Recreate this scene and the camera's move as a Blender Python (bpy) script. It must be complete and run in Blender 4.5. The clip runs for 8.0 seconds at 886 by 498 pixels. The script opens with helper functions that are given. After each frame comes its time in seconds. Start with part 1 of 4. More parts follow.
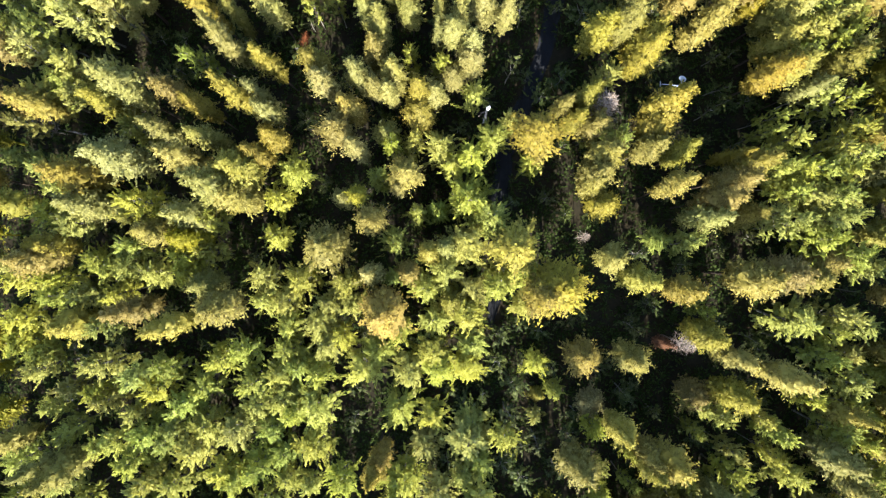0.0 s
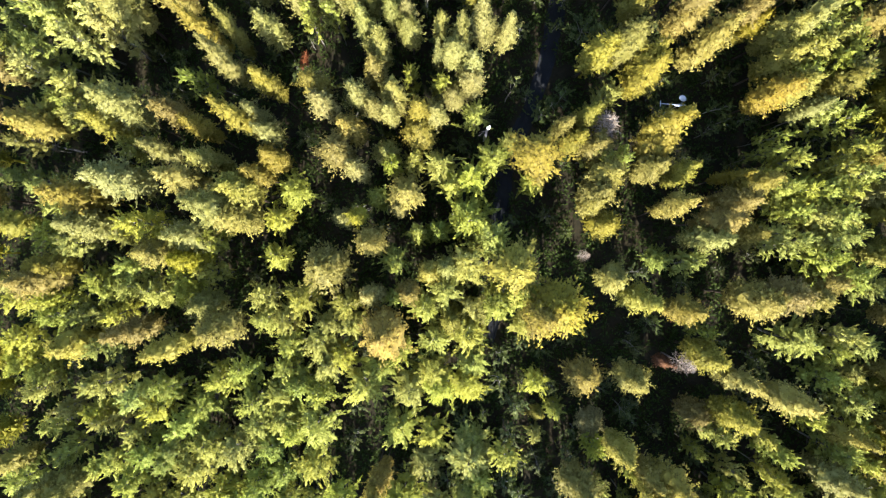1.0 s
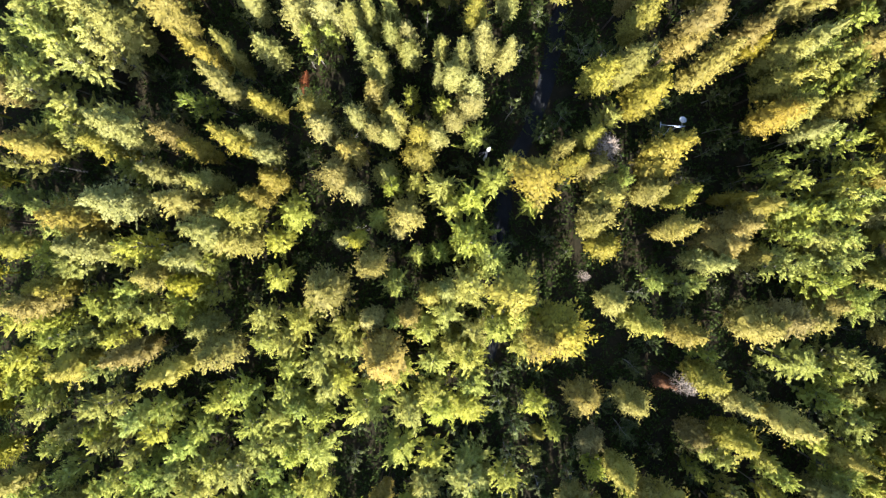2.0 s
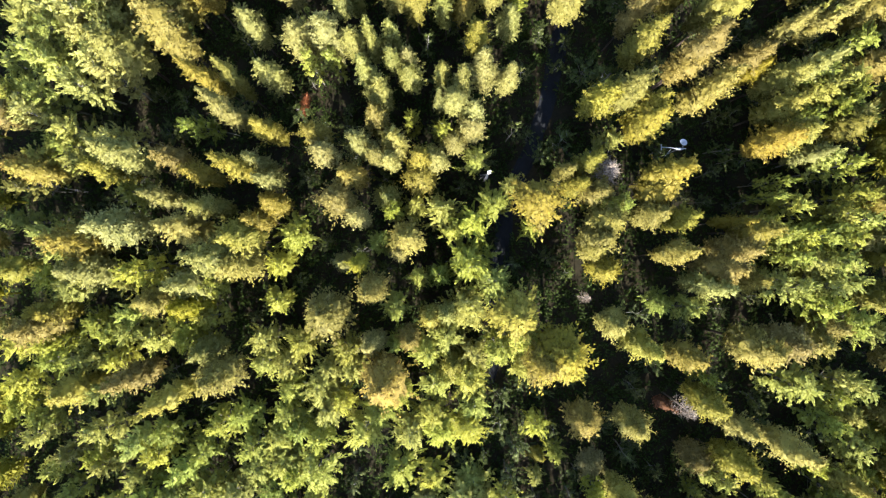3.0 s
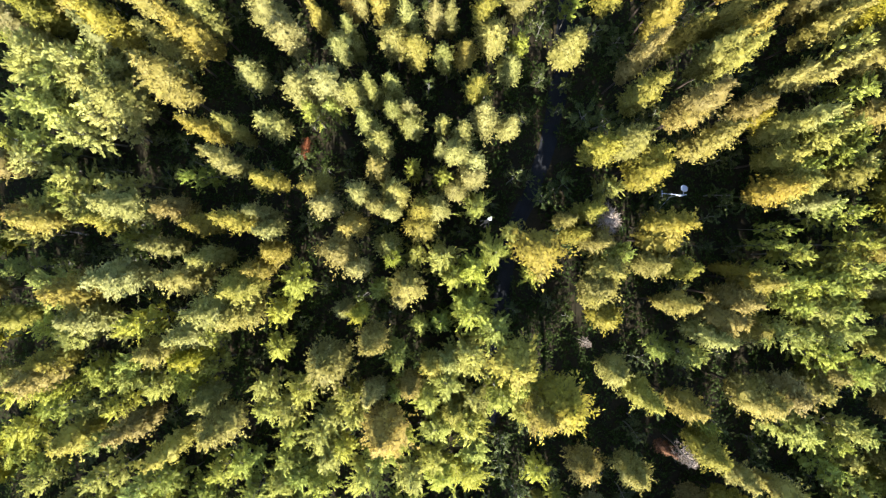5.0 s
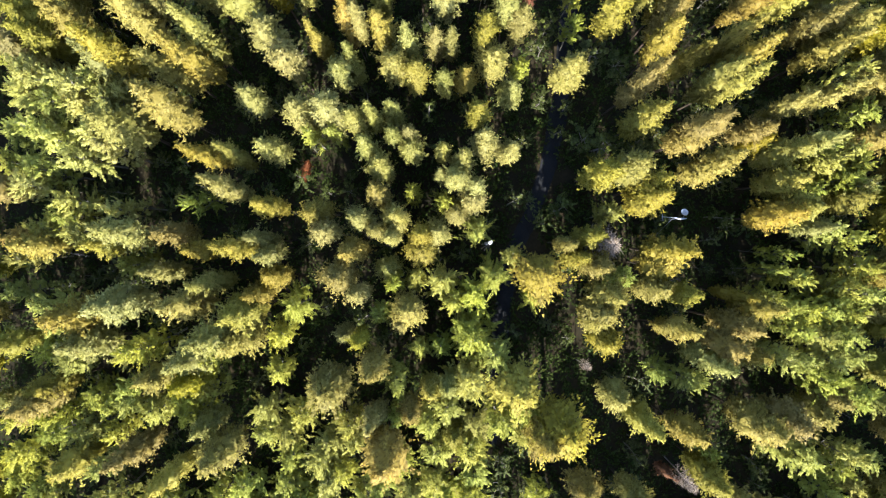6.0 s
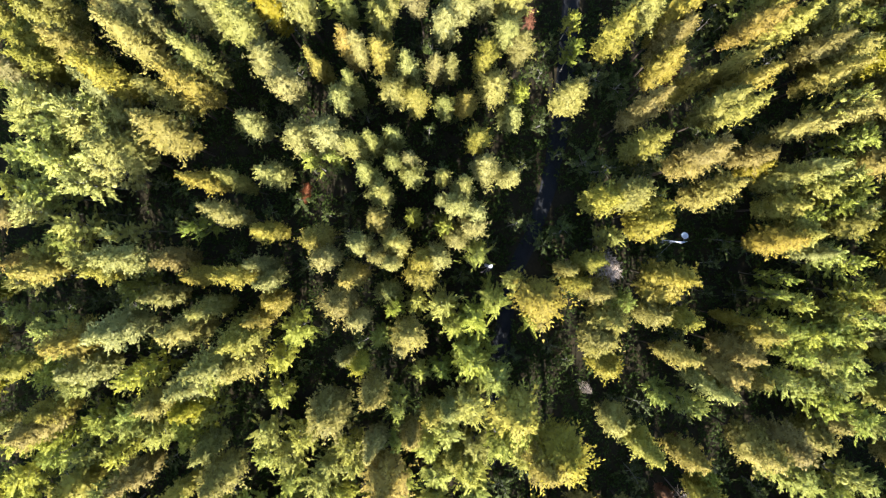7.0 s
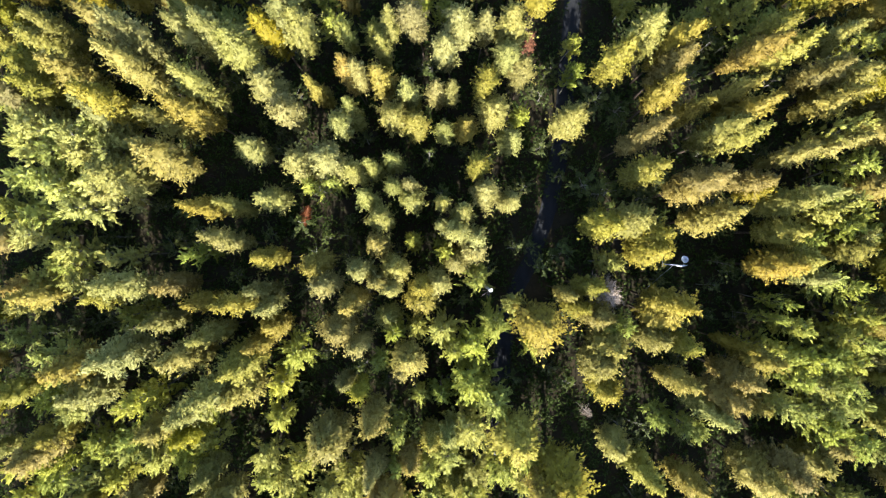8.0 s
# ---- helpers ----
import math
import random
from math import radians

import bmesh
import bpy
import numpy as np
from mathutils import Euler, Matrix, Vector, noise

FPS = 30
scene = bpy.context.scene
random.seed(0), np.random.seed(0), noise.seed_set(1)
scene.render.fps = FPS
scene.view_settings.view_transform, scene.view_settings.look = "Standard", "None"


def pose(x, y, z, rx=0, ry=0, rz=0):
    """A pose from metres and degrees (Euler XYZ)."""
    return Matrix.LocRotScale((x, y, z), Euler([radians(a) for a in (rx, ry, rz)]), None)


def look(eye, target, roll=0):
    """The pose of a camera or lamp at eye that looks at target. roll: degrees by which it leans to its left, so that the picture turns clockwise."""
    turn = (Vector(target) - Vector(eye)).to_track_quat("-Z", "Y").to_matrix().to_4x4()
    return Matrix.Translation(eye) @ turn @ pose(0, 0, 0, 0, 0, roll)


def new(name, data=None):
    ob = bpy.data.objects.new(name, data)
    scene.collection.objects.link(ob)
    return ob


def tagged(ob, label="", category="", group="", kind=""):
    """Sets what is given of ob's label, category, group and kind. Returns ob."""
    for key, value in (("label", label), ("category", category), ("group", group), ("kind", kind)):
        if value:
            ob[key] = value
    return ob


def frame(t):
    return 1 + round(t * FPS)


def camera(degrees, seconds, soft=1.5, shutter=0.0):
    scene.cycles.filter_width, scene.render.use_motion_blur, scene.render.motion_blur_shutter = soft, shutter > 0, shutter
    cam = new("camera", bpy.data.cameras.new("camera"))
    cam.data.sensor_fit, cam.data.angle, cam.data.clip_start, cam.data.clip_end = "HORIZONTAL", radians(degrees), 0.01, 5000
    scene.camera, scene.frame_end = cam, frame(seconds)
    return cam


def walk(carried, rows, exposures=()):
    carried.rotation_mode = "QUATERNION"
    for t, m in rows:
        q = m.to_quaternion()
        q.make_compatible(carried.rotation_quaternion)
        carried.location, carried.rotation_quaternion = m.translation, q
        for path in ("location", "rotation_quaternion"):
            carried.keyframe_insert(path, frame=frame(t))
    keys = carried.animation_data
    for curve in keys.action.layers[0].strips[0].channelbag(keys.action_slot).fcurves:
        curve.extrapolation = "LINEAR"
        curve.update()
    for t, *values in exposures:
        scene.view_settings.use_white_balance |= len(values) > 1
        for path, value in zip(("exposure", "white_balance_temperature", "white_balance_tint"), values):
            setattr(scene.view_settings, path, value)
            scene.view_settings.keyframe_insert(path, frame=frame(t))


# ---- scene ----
# ---------------------------------------------------------------- camera
cam = camera(73.0, 8.0, soft=1.25)
METRES, EYE, TILT, LEAN, TURN = 21.07, 77.0, -90.0, 0.0, 0.0
ROWS = [
    (0.0, 0.0011, 0.0, 0, 0.0, 0.0, 0.0),
    (0.5, 0.0009, 0.0, 0.052, 0.0, 0.0, 0.0),
    (1.0, 0.0001, 0.0, 0.108, 0.0, 0.0, 0.0),
    (1.5, -0.0004, 0.0, 0.166, 0.0, 0.0, 0.0),
    (3.0, -0.0046, 0.0, 0.3505, 0.0, 0.0, 0.0),
    (3.5, -0.0077, 0.0, 0.4143, 0.0, 0.0, 0.0),
    (4.0, -0.0078, 0.0, 0.4785, 0.0, 0.0, 0.0),
    (4.5, -0.0079, 0.0, 0.5429, 0.0, 0.0, 0.0),
    (6.0, -0.0108, 0.0, 0.7379, 0.0, 0.0, 0.0),
    (6.5, -0.0111, 0.0, 0.8033, 0.0, 0.0, 0.0),
    (7.0, -0.0117, 0.0, 0.8684, 0.0, 0.0, 0.0),
    (7.5, -0.0118, 0.0, 0.9342, 0.0, 0.0, 0.0),
    (8.0, -0.0119, 0.0, 0.9997, 0.0, 0.0, 0.0),
]
walk(cam, [(t, pose(0, 0, EYE, TILT, LEAN, TURN) @ pose(METRES * x, METRES * y, METRES * z, 90 + pitch, roll, yaw))
           for t, x, y, z, yaw, pitch, roll in ROWS], [(0.0, 3.12), (8.0, 3.12)])

# ---------------------------------------------------------------- light
SUN_HEIGHT = 31.5          # degrees over the horizon
SUN_SIDE = 2.0             # degrees from south towards east
world = bpy.data.worlds.new("sky")
scene.world = world
world.use_nodes = True
sky = world.node_tree.nodes.new("ShaderNodeTexSky")
sky.sky_type = "NISHITA"
sky.sun_disc = False
sky.sun_elevation = radians(SUN_HEIGHT)
sky.sun_rotation = radians(180 - SUN_SIDE)
back = world.node_tree.nodes["Background"]
back.inputs["Strength"].default_value = 0.113
world.node_tree.links.new(sky.outputs["Color"], back.inputs["Color"])

sun_data = bpy.data.lights.new("sun", "SUN")
sun_data.energy = 3.8
sun_data.angle = radians(0.53)
sun_data.color = (1.0, 0.955, 0.86)
sun = new("sun", sun_data)
s_dir = Vector((math.sin(radians(SUN_SIDE)) * math.cos(radians(SUN_HEIGHT)),
                -math.cos(radians(SUN_SIDE)) * math.cos(radians(SUN_HEIGHT)), math.sin(radians(SUN_HEIGHT))))
sun.matrix_world = look(s_dir * 150 + Vector((0, 10, 0)), (0, 10, 0))


# ---------------------------------------------------------------- materials
def node_material(name):
    mat = bpy.data.materials.new(name)
    mat.use_nodes = True
    nt = mat.node_tree
    nt.nodes.clear()
    out = nt.nodes.new("ShaderNodeOutputMaterial")
    return mat, nt, out


def ramp(nt, stops, fac):
    node = nt.nodes.new("ShaderNodeValToRGB")
    els = node.color_ramp.elements
    while len(els) < len(stops):
        els.new(0.5)
    for el, (at, col) in zip(els, stops):
        el.position, el.color = at, (*col, 1)
    nt.links.new(fac, node.inputs["Fac"])
    return node.outputs["Color"]


def math_node(nt, op, a, b):
    node = nt.nodes.new("ShaderNodeMath")
    node.operation = op
    for slot, val in ((0, a), (1, b)):
        if isinstance(val, (int, float)):
            node.inputs[slot].default_value = val
        else:
            nt.links.new(val, node.inputs[slot])
    return node.outputs[0]


def noise_fac(nt, scale, detail=3.0, coord="Object"):
    tc = nt.nodes.new("ShaderNodeTexCoord")
    nz = nt.nodes.new("ShaderNodeTexNoise")
    nz.inputs["Scale"].default_value = scale
    nz.inputs["Detail"].default_value = detail
    nt.links.new(tc.outputs[coord], nz.inputs["Vector"])
    return nz.outputs["Fac"]


def foliage(name, stops, glow=0.52, hue=0.017, value=0.16, vary=0.6, gloss=0.1):
    """Leaf or needle surface: colour by leaf, by clump and by tree; light passes through a little."""
    mat, nt, out = node_material(name)
    geo = nt.nodes.new("ShaderNodeNewGeometry")
    info = nt.nodes.new("ShaderNodeObjectInfo")
    grain = math_node(nt, "ADD", math_node(nt, "MULTIPLY", noise_fac(nt, 0.9), 0.5), math_node(nt, "MULTIPLY", noise_fac(nt, 6.0, 2.0), 0.3))
    mix = math_node(nt, "ADD", math_node(nt, "MULTIPLY", geo.outputs["Random Per Island"], 0.2), grain)
    col = ramp(nt, stops, mix)
    hsv = nt.nodes.new("ShaderNodeHueSaturation")
    nt.links.new(col, hsv.inputs["Color"])
    nt.links.new(math_node(nt, "ADD", math_node(nt, "MULTIPLY", info.outputs["Random"], 2 * hue), 0.5 - hue), hsv.inputs["Hue"])
    wob = math_node(nt, "FRACT", math_node(nt, "MULTIPLY", info.outputs["Random"], 7.31), 0.0)
    bunch = math_node(nt, "ADD", math_node(nt, "MULTIPLY", geo.outputs["Random Per Island"], vary), 1 - 0.5 * vary)
    tree = math_node(nt, "ADD", math_node(nt, "MULTIPLY", wob, 2 * value), 1 - value)
    nt.links.new(math_node(nt, "MULTIPLY", bunch, tree), hsv.inputs["Value"])
    wob2 = math_node(nt, "FRACT", math_node(nt, "MULTIPLY", info.outputs["Random"], 3.77), 0.0)
    nt.links.new(math_node(nt, "ADD", math_node(nt, "MULTIPLY", wob2, 0.14), 0.93), hsv.inputs["Saturation"])
    bsdf = nt.nodes.new("ShaderNodeBsdfPrincipled")
    bsdf.inputs["Roughness"].default_value = 0.55
    bsdf.inputs["Specular IOR Level"].default_value = gloss
    nt.links.new(hsv.outputs["Color"], bsdf.inputs["Base Color"])
    tl = nt.nodes.new("ShaderNodeBsdfTranslucent")
    nt.links.new(hsv.outputs["Color"], tl.inputs["Color"])
    ms = nt.nodes.new("ShaderNodeMixShader")
    ms.inputs[0].default_value = glow
    nt.links.new(bsdf.outputs[0], ms.inputs[1])
    nt.links.new(tl.outputs[0], ms.inputs[2])
    nt.links.new(ms.outputs[0], out.inputs["Surface"])
    return mat


def rough_surface(name, stops, scale, rough=0.9, bump=0.4, fine=18.0, coord="Object", metal=0.0, gloss=0.2):
    """Matt ground, bark, wood or stone: broad stains and fine grain, with relief."""
    mat, nt, out = node_material(name)
    wide = noise_fac(nt, scale, 5.0, coord)
    grain = noise_fac(nt, scale * fine, 4.0, coord)
    mix = math_node(nt, "ADD", math_node(nt, "MULTIPLY", wide, 0.6), math_node(nt, "MULTIPLY", grain, 0.4))
    col = ramp(nt, stops, mix)
    bsdf = nt.nodes.new("ShaderNodeBsdfPrincipled")
    bsdf.inputs["Roughness"].default_value = rough
    bsdf.inputs["Metallic"].default_value = metal
    bsdf.inputs["Specular IOR Level"].default_value = gloss
    nt.links.new(col, bsdf.inputs["Base Color"])
    bp = nt.nodes.new("ShaderNodeBump")
    bp.inputs["Strength"].default_value = bump
    bp.inputs["Distance"].default_value = 0.05
    nt.links.new(grain, bp.inputs["Height"])
    nt.links.new(bp.outputs[0], bsdf.inputs["Normal"])
    nt.links.new(bsdf.outputs[0], out.inputs["Surface"])
    return mat


NEEDLES = {
    "gold": foliage("gold_needles", [(0.25, (0.1095, 0.094, 0.01589)), (0.5, (0.1688, 0.145, 0.02944)), (0.75, (0.2111, 0.182, 0.05508))]),
    "pale": foliage("pale_needles", [(0.25, (0.1058, 0.103, 0.0244)), (0.5, (0.1636, 0.155, 0.0451)), (0.75, (0.2184, 0.206, 0.0805))]),
    "tan": foliage("tan_needles", [(0.25, (0.1193, 0.093, 0.0178)), (0.42, (0.1775, 0.142, 0.03251)), (0.6, (0.1999, 0.163, 0.03044)), (0.78, (0.2407, 0.2, 0.059))]),
    "olive": foliage("olive_needles", [(0.25, (0.09569, 0.089, 0.01152)), (0.5, (0.1524, 0.133, 0.0178)), (0.75, (0.2132, 0.18, 0.03251))]),
}
LEAVES = {
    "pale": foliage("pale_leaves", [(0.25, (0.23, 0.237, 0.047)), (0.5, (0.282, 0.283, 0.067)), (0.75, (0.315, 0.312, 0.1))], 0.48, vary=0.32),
    "lime": foliage("lime_leaves", [(0.25, (0.1741, 0.1814, 0.02954)), (0.5, (0.2226, 0.2291, 0.04336)), (0.75, (0.2639, 0.2637, 0.0682))], 0.48, vary=0.32),
    "green": foliage("green_leaves", [(0.25, (0.1487, 0.172, 0.02765)), (0.5, (0.1973, 0.2151, 0.04055)), (0.75, (0.244, 0.2515, 0.06641))], 0.48, vary=0.32),
}
# Greens well below real leaves: the canopy's shade is put into this colour.
YOUNG_LEAVES_WITH_SHADE = foliage("young_leaves_with_shade", [(0.25, (0.0213, 0.0291, 0.00784)), (0.5, (0.0381, 0.0482, 0.0123)), (0.75, (0.0694, 0.0806, 0.0224))], 0.3)
RUST = foliage("rust_needles", [(0.25, (0.045, 0.016, 0.009)), (0.5, (0.085, 0.031, 0.015)), (0.75, (0.14, 0.058, 0.027))], 0.2)
GREY_TWIGS = foliage("grey_twigs", [(0.25, (0.10, 0.074, 0.056)), (0.5, (0.17, 0.13, 0.102)), (0.75, (0.25, 0.20, 0.165))], 0.1)
# Near-black greens: deep shade under the trees sits in the colour itself.
UNDERGROWTH_WITH_SHADE = foliage("undergrowth_leaves_with_shade", [(0.25, (0.00945, 0.0151, 0.00378)), (0.5, (0.0158, 0.0239, 0.00588)), (0.75, (0.0273, 0.0378, 0.00945))], 0.2, gloss=0.02)
BARK = rough_surface("pine_bark", [(0.3, (0.014, 0.011, 0.009)), (0.5, (0.028, 0.020, 0.015)), (0.7, (0.055, 0.037, 0.026))], 2.2)
PALE_BARK = rough_surface("grey_bark", [(0.3, (0.05, 0.048, 0.042)), (0.5, (0.10, 0.095, 0.085)), (0.7, (0.19, 0.18, 0.16))], 2.0)
DEAD_WOOD = rough_surface("dead_wood", [(0.3, (0.08, 0.065, 0.058)), (0.5, (0.155, 0.13, 0.118)), (0.7, (0.25, 0.22, 0.20))], 2.5)
WHITE_BARK = rough_surface("white_bark", [(0.3, (0.45, 0.44, 0.43)), (0.5, (0.66, 0.65, 0.64)), (0.7, (0.80, 0.79, 0.78))], 3.0)
STEEL = rough_surface("galvanised_steel", [(0.3, (0.14, 0.16, 0.19)), (0.5, (0.20, 0.22, 0.26)), (0.7, (0.28, 0.30, 0.34))], 3.0, rough=0.5, bump=0.05, metal=0.6)
DISH_PAINT = rough_surface("dish_paint", [(0.3, (0.17, 0.20, 0.25)), (0.5, (0.22, 0.25, 0.30)), (0.7, (0.27, 0.30, 0.36))], 4.0, rough=0.45, bump=0.03)
# Litter browns held near black, so the colour carries the forest's shade.
FLOOR = rough_surface("floor_with_shade", [(0.3, (0.00788, 0.00753, 0.00525)), (0.5, (0.0131, 0.0115, 0.007)), (0.62, (0.0192, 0.0149, 0.00875)), (0.75, (0.0158, 0.0184, 0.007))], 0.35, fine=9.0, gloss=0.04)
# Blue-black gravel: the tree shade lying on the track is in its colour.
TRACK = rough_surface("gravel_with_shade", [(0.3, (0.005, 0.0055, 0.007)), (0.55, (0.009, 0.010, 0.012)), (0.75, (0.018, 0.0178, 0.018))], 0.6, fine=14.0, gloss=0.1)


# ---------------------------------------------------------------- helpers
def mesh_from(name, verts, faces, mat):
    me = bpy.data.meshes.new(name)
    me.from_pydata([tuple(v) for v in verts], [], [tuple(q) for q in faces])
    me.materials.append(mat)
    me.update()
    return me


def crown_from(name, verts, faces, mat, normals, body=None):
    """A crown whose blades shade softly: each blade takes the direction that its bunch faces."""
    geo = np.cross(verts[1::3] - verts[0::3], verts[2::3] - verts[0::3])
    turned = (geo * normals).sum(1) < 0
    faces = faces.copy()
    faces[turned] = faces[turned][:, ::-1]
    normals, faces = np.repeat(normals, 3, 0), [tuple(q) for q in faces]
    if body:
        faces += [tuple(i + len(verts) for i in q) for q in body[1]]
        verts, normals = np.concatenate((verts, body[0])), np.concatenate((normals, body[2]))
    me = mesh_from(name, verts, faces, mat)
    me.shade_smooth()
    me.normals_split_custom_set_from_vertices([tuple(v) for v in normals])
    return me


def blades(cent, along, side, length, width):
    """One pointed blade for each row: the middle of its root, its direction, its side."""
    n = len(cent)
    length, width = np.broadcast_to(length, n)[:, None], np.broadcast_to(width, n)[:, None]
    v = np.empty((n, 3, 3))
    v[:, 0] = cent + side * width * 0.5
    v[:, 1] = cent + along * length
    v[:, 2] = cent - side * width * 0.5
    return v.reshape(-1, 3), np.arange(3 * n).reshape(-1, 3)


def unit(v):
    return v / np.maximum(np.linalg.norm(v, axis=-1, keepdims=True), 1e-9)


def tube(path, radii, sides=6):
    """A tapered tube along a path, as vertices and faces."""
    verts, faces = [], []
    for k, (p, r) in enumerate(zip(path, radii)):
        a = Vector(path[max(k - 1, 0)])
        b = Vector(path[min(k + 1, len(path) - 1)])
        d = (b - a).normalized()
        u = d.orthogonal().normalized()
        w = d.cross(u)
        for s in range(sides):
            ang = 2 * math.pi * s / sides
            verts.append(Vector(p) + (u * math.cos(ang) + w * math.sin(ang)) * r)
        if k:
            for s in range(sides):
                i, j = (k - 1) * sides + s, (k - 1) * sides + (s + 1) % sides
                faces.append((i, j, j + sides, i + sides))
    faces.append(tuple(range(sides))[::-1])
    faces.append(tuple((len(path) - 1) * sides + s for s in range(sides)))
    return verts, faces


def tubes(items, sides=4):
    verts, faces = [], []
    for path, radii in items:
        v, q = tube(path, radii, sides)
        off = len(verts)
        verts += v
        faces += [tuple(i + off for i in f) for f in q]
    return verts, faces


# ---------------------------------------------------------------- ground
def ground_height(x, y):
    return 0.35 * noise.noise((x * 0.045, y * 0.045, 0.3)) + 0.10 * noise.noise((x * 0.21, y * 0.21, 4.0))


def make_ground():
    k = np.linspace(-1, 1, 161)
    far = 90 * k + 3200 * np.sign(k) * np.abs(k) ** 9
    verts = [(x, y + 10, ground_height(x, y + 10) if abs(x) < 140 and abs(y) < 140 else 0.0) for y in far for x in far]
    n = len(k)
    faces = [(j * n + i, j * n + i + 1, (j + 1) * n + i + 1, (j + 1) * n + i) for j in range(n - 1) for i in range(n - 1)]
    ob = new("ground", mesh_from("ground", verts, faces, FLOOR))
    return tagged(ob, "brown forest floor with needles and litter, darkened for shade", "ground", kind="structure")


make_ground()
TRACK_LINE = [(6.2, -10.0), (6.8, -6.0), (7.0, 4.0), (8.2, 14.0), (11.2, 20.0), (13.5, 27.0), (15.1, 36.0), (16.2, 50.0), (20.0, 100.0)]


def track_x(y):
    if y < -11:
        return 999.0
    return float(np.interp(y, [p[1] for p in TRACK_LINE], [p[0] for p in TRACK_LINE]))


def make_track():
    verts, faces = [], []
    ys = np.arange(-10, 100.1, 1.0)
    offs = (-1.1, -0.75, -0.35, 0.0, 0.35, 0.75, 1.1)
    for y in ys:
        for o in offs:
            wob = 0.25 * noise.noise((y * 0.3, o, 7.0)) if abs(o) > 1.0 else 0.0
            x = track_x(y) + o * min(1.0, 0.25 + (y + 10) * 0.15) + wob
            rut = -0.05 if abs(abs(o) - 0.75) < 0.2 else 0.0
            verts.append((x, y, ground_height(x, y) + 0.06 + rut))
    n = len(offs)
    for j in range(len(ys) - 1):
        for i in range(n - 1):
            faces.append((j * n + i, j * n + i + 1, (j + 1) * n + i + 1, (j + 1) * n + i))
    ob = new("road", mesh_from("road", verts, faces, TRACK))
    return tagged(ob, "narrow gravel track with deep tree shade put into its colour", "track", kind="structure")


make_track()


# ---------------------------------------------------------------- tree shapes
PINE_H, PINE_R = 17.0, 1.75


def crown_width(s, sharp, waist, taper):
    """Half the width of a needle crown, s from its tip (0) to its foot (1)."""
    return np.minimum(1.0, (np.maximum(s, 0) / waist) ** sharp) * (1 - taper * np.clip((s - waist) / (1 - waist), 0, 1) ** 1.3)


def lumps(points, size, seed):
    return np.array([noise.noise((p[0] / size + seed, p[1] / size, p[2] / size)) for p in points])


def needle_body(rng, seed, low, sharp, waist, taper, lean_of):
    """The dense mass of a needle crown: bunched, ragged boughs in one closed skin."""
    rows, cols = 28, 20
    s = (np.arange(rows) / (rows - 1)) ** 1.15
    ang = 2 * np.pi * (np.arange(cols)[None, :] + 0.5 * (np.arange(rows)[:, None] % 2)) / cols
    out = np.stack((np.cos(ang), np.sin(ang), 0 * ang), -1)
    base = PINE_R * 0.62 * crown_width(s, sharp, waist, taper)[:, None] * (1 - 0.35 * np.clip((s[:, None] - 0.75) / 0.25, 0, 1)) + 0.02
    z = PINE_H - 0.35 - (PINE_H - 0.35) * (1 - low) * s
    grid = out * base[..., None] + np.stack((0 * ang, 0 * ang, np.broadcast_to(z[:, None], ang.shape)), -1)
    flat = grid.reshape(-1, 3)
    swell = (1 + 0.45 * lumps(flat, 2.3, seed + 4) + 0.95 * lumps(flat, 1.0, seed) + 0.45 * lumps(flat, 0.42, seed + 9) + rng.normal(0, 0.10, len(flat))).reshape(rows, cols, 1)
    grid = out * base[..., None] * swell + np.stack((0 * ang, 0 * ang, z[:, None] + 0.12 * rng.normal(0, 1, ang.shape)), -1)
    grid[..., :2] += lean_of(grid[..., 2])
    faces = [((j + 1) * cols + i, (j + 1) * cols + (i + 1) % cols, j * cols + (i + 1) % cols, j * cols + i) for j in range(rows - 1) for i in range(cols)]
    norms = unit(out * 0.55 + np.array((0, 0, 0.8)) + rng.normal(0, 0.34, grid.shape))
    return grid.reshape(-1, 3), faces, norms.reshape(-1, 3)


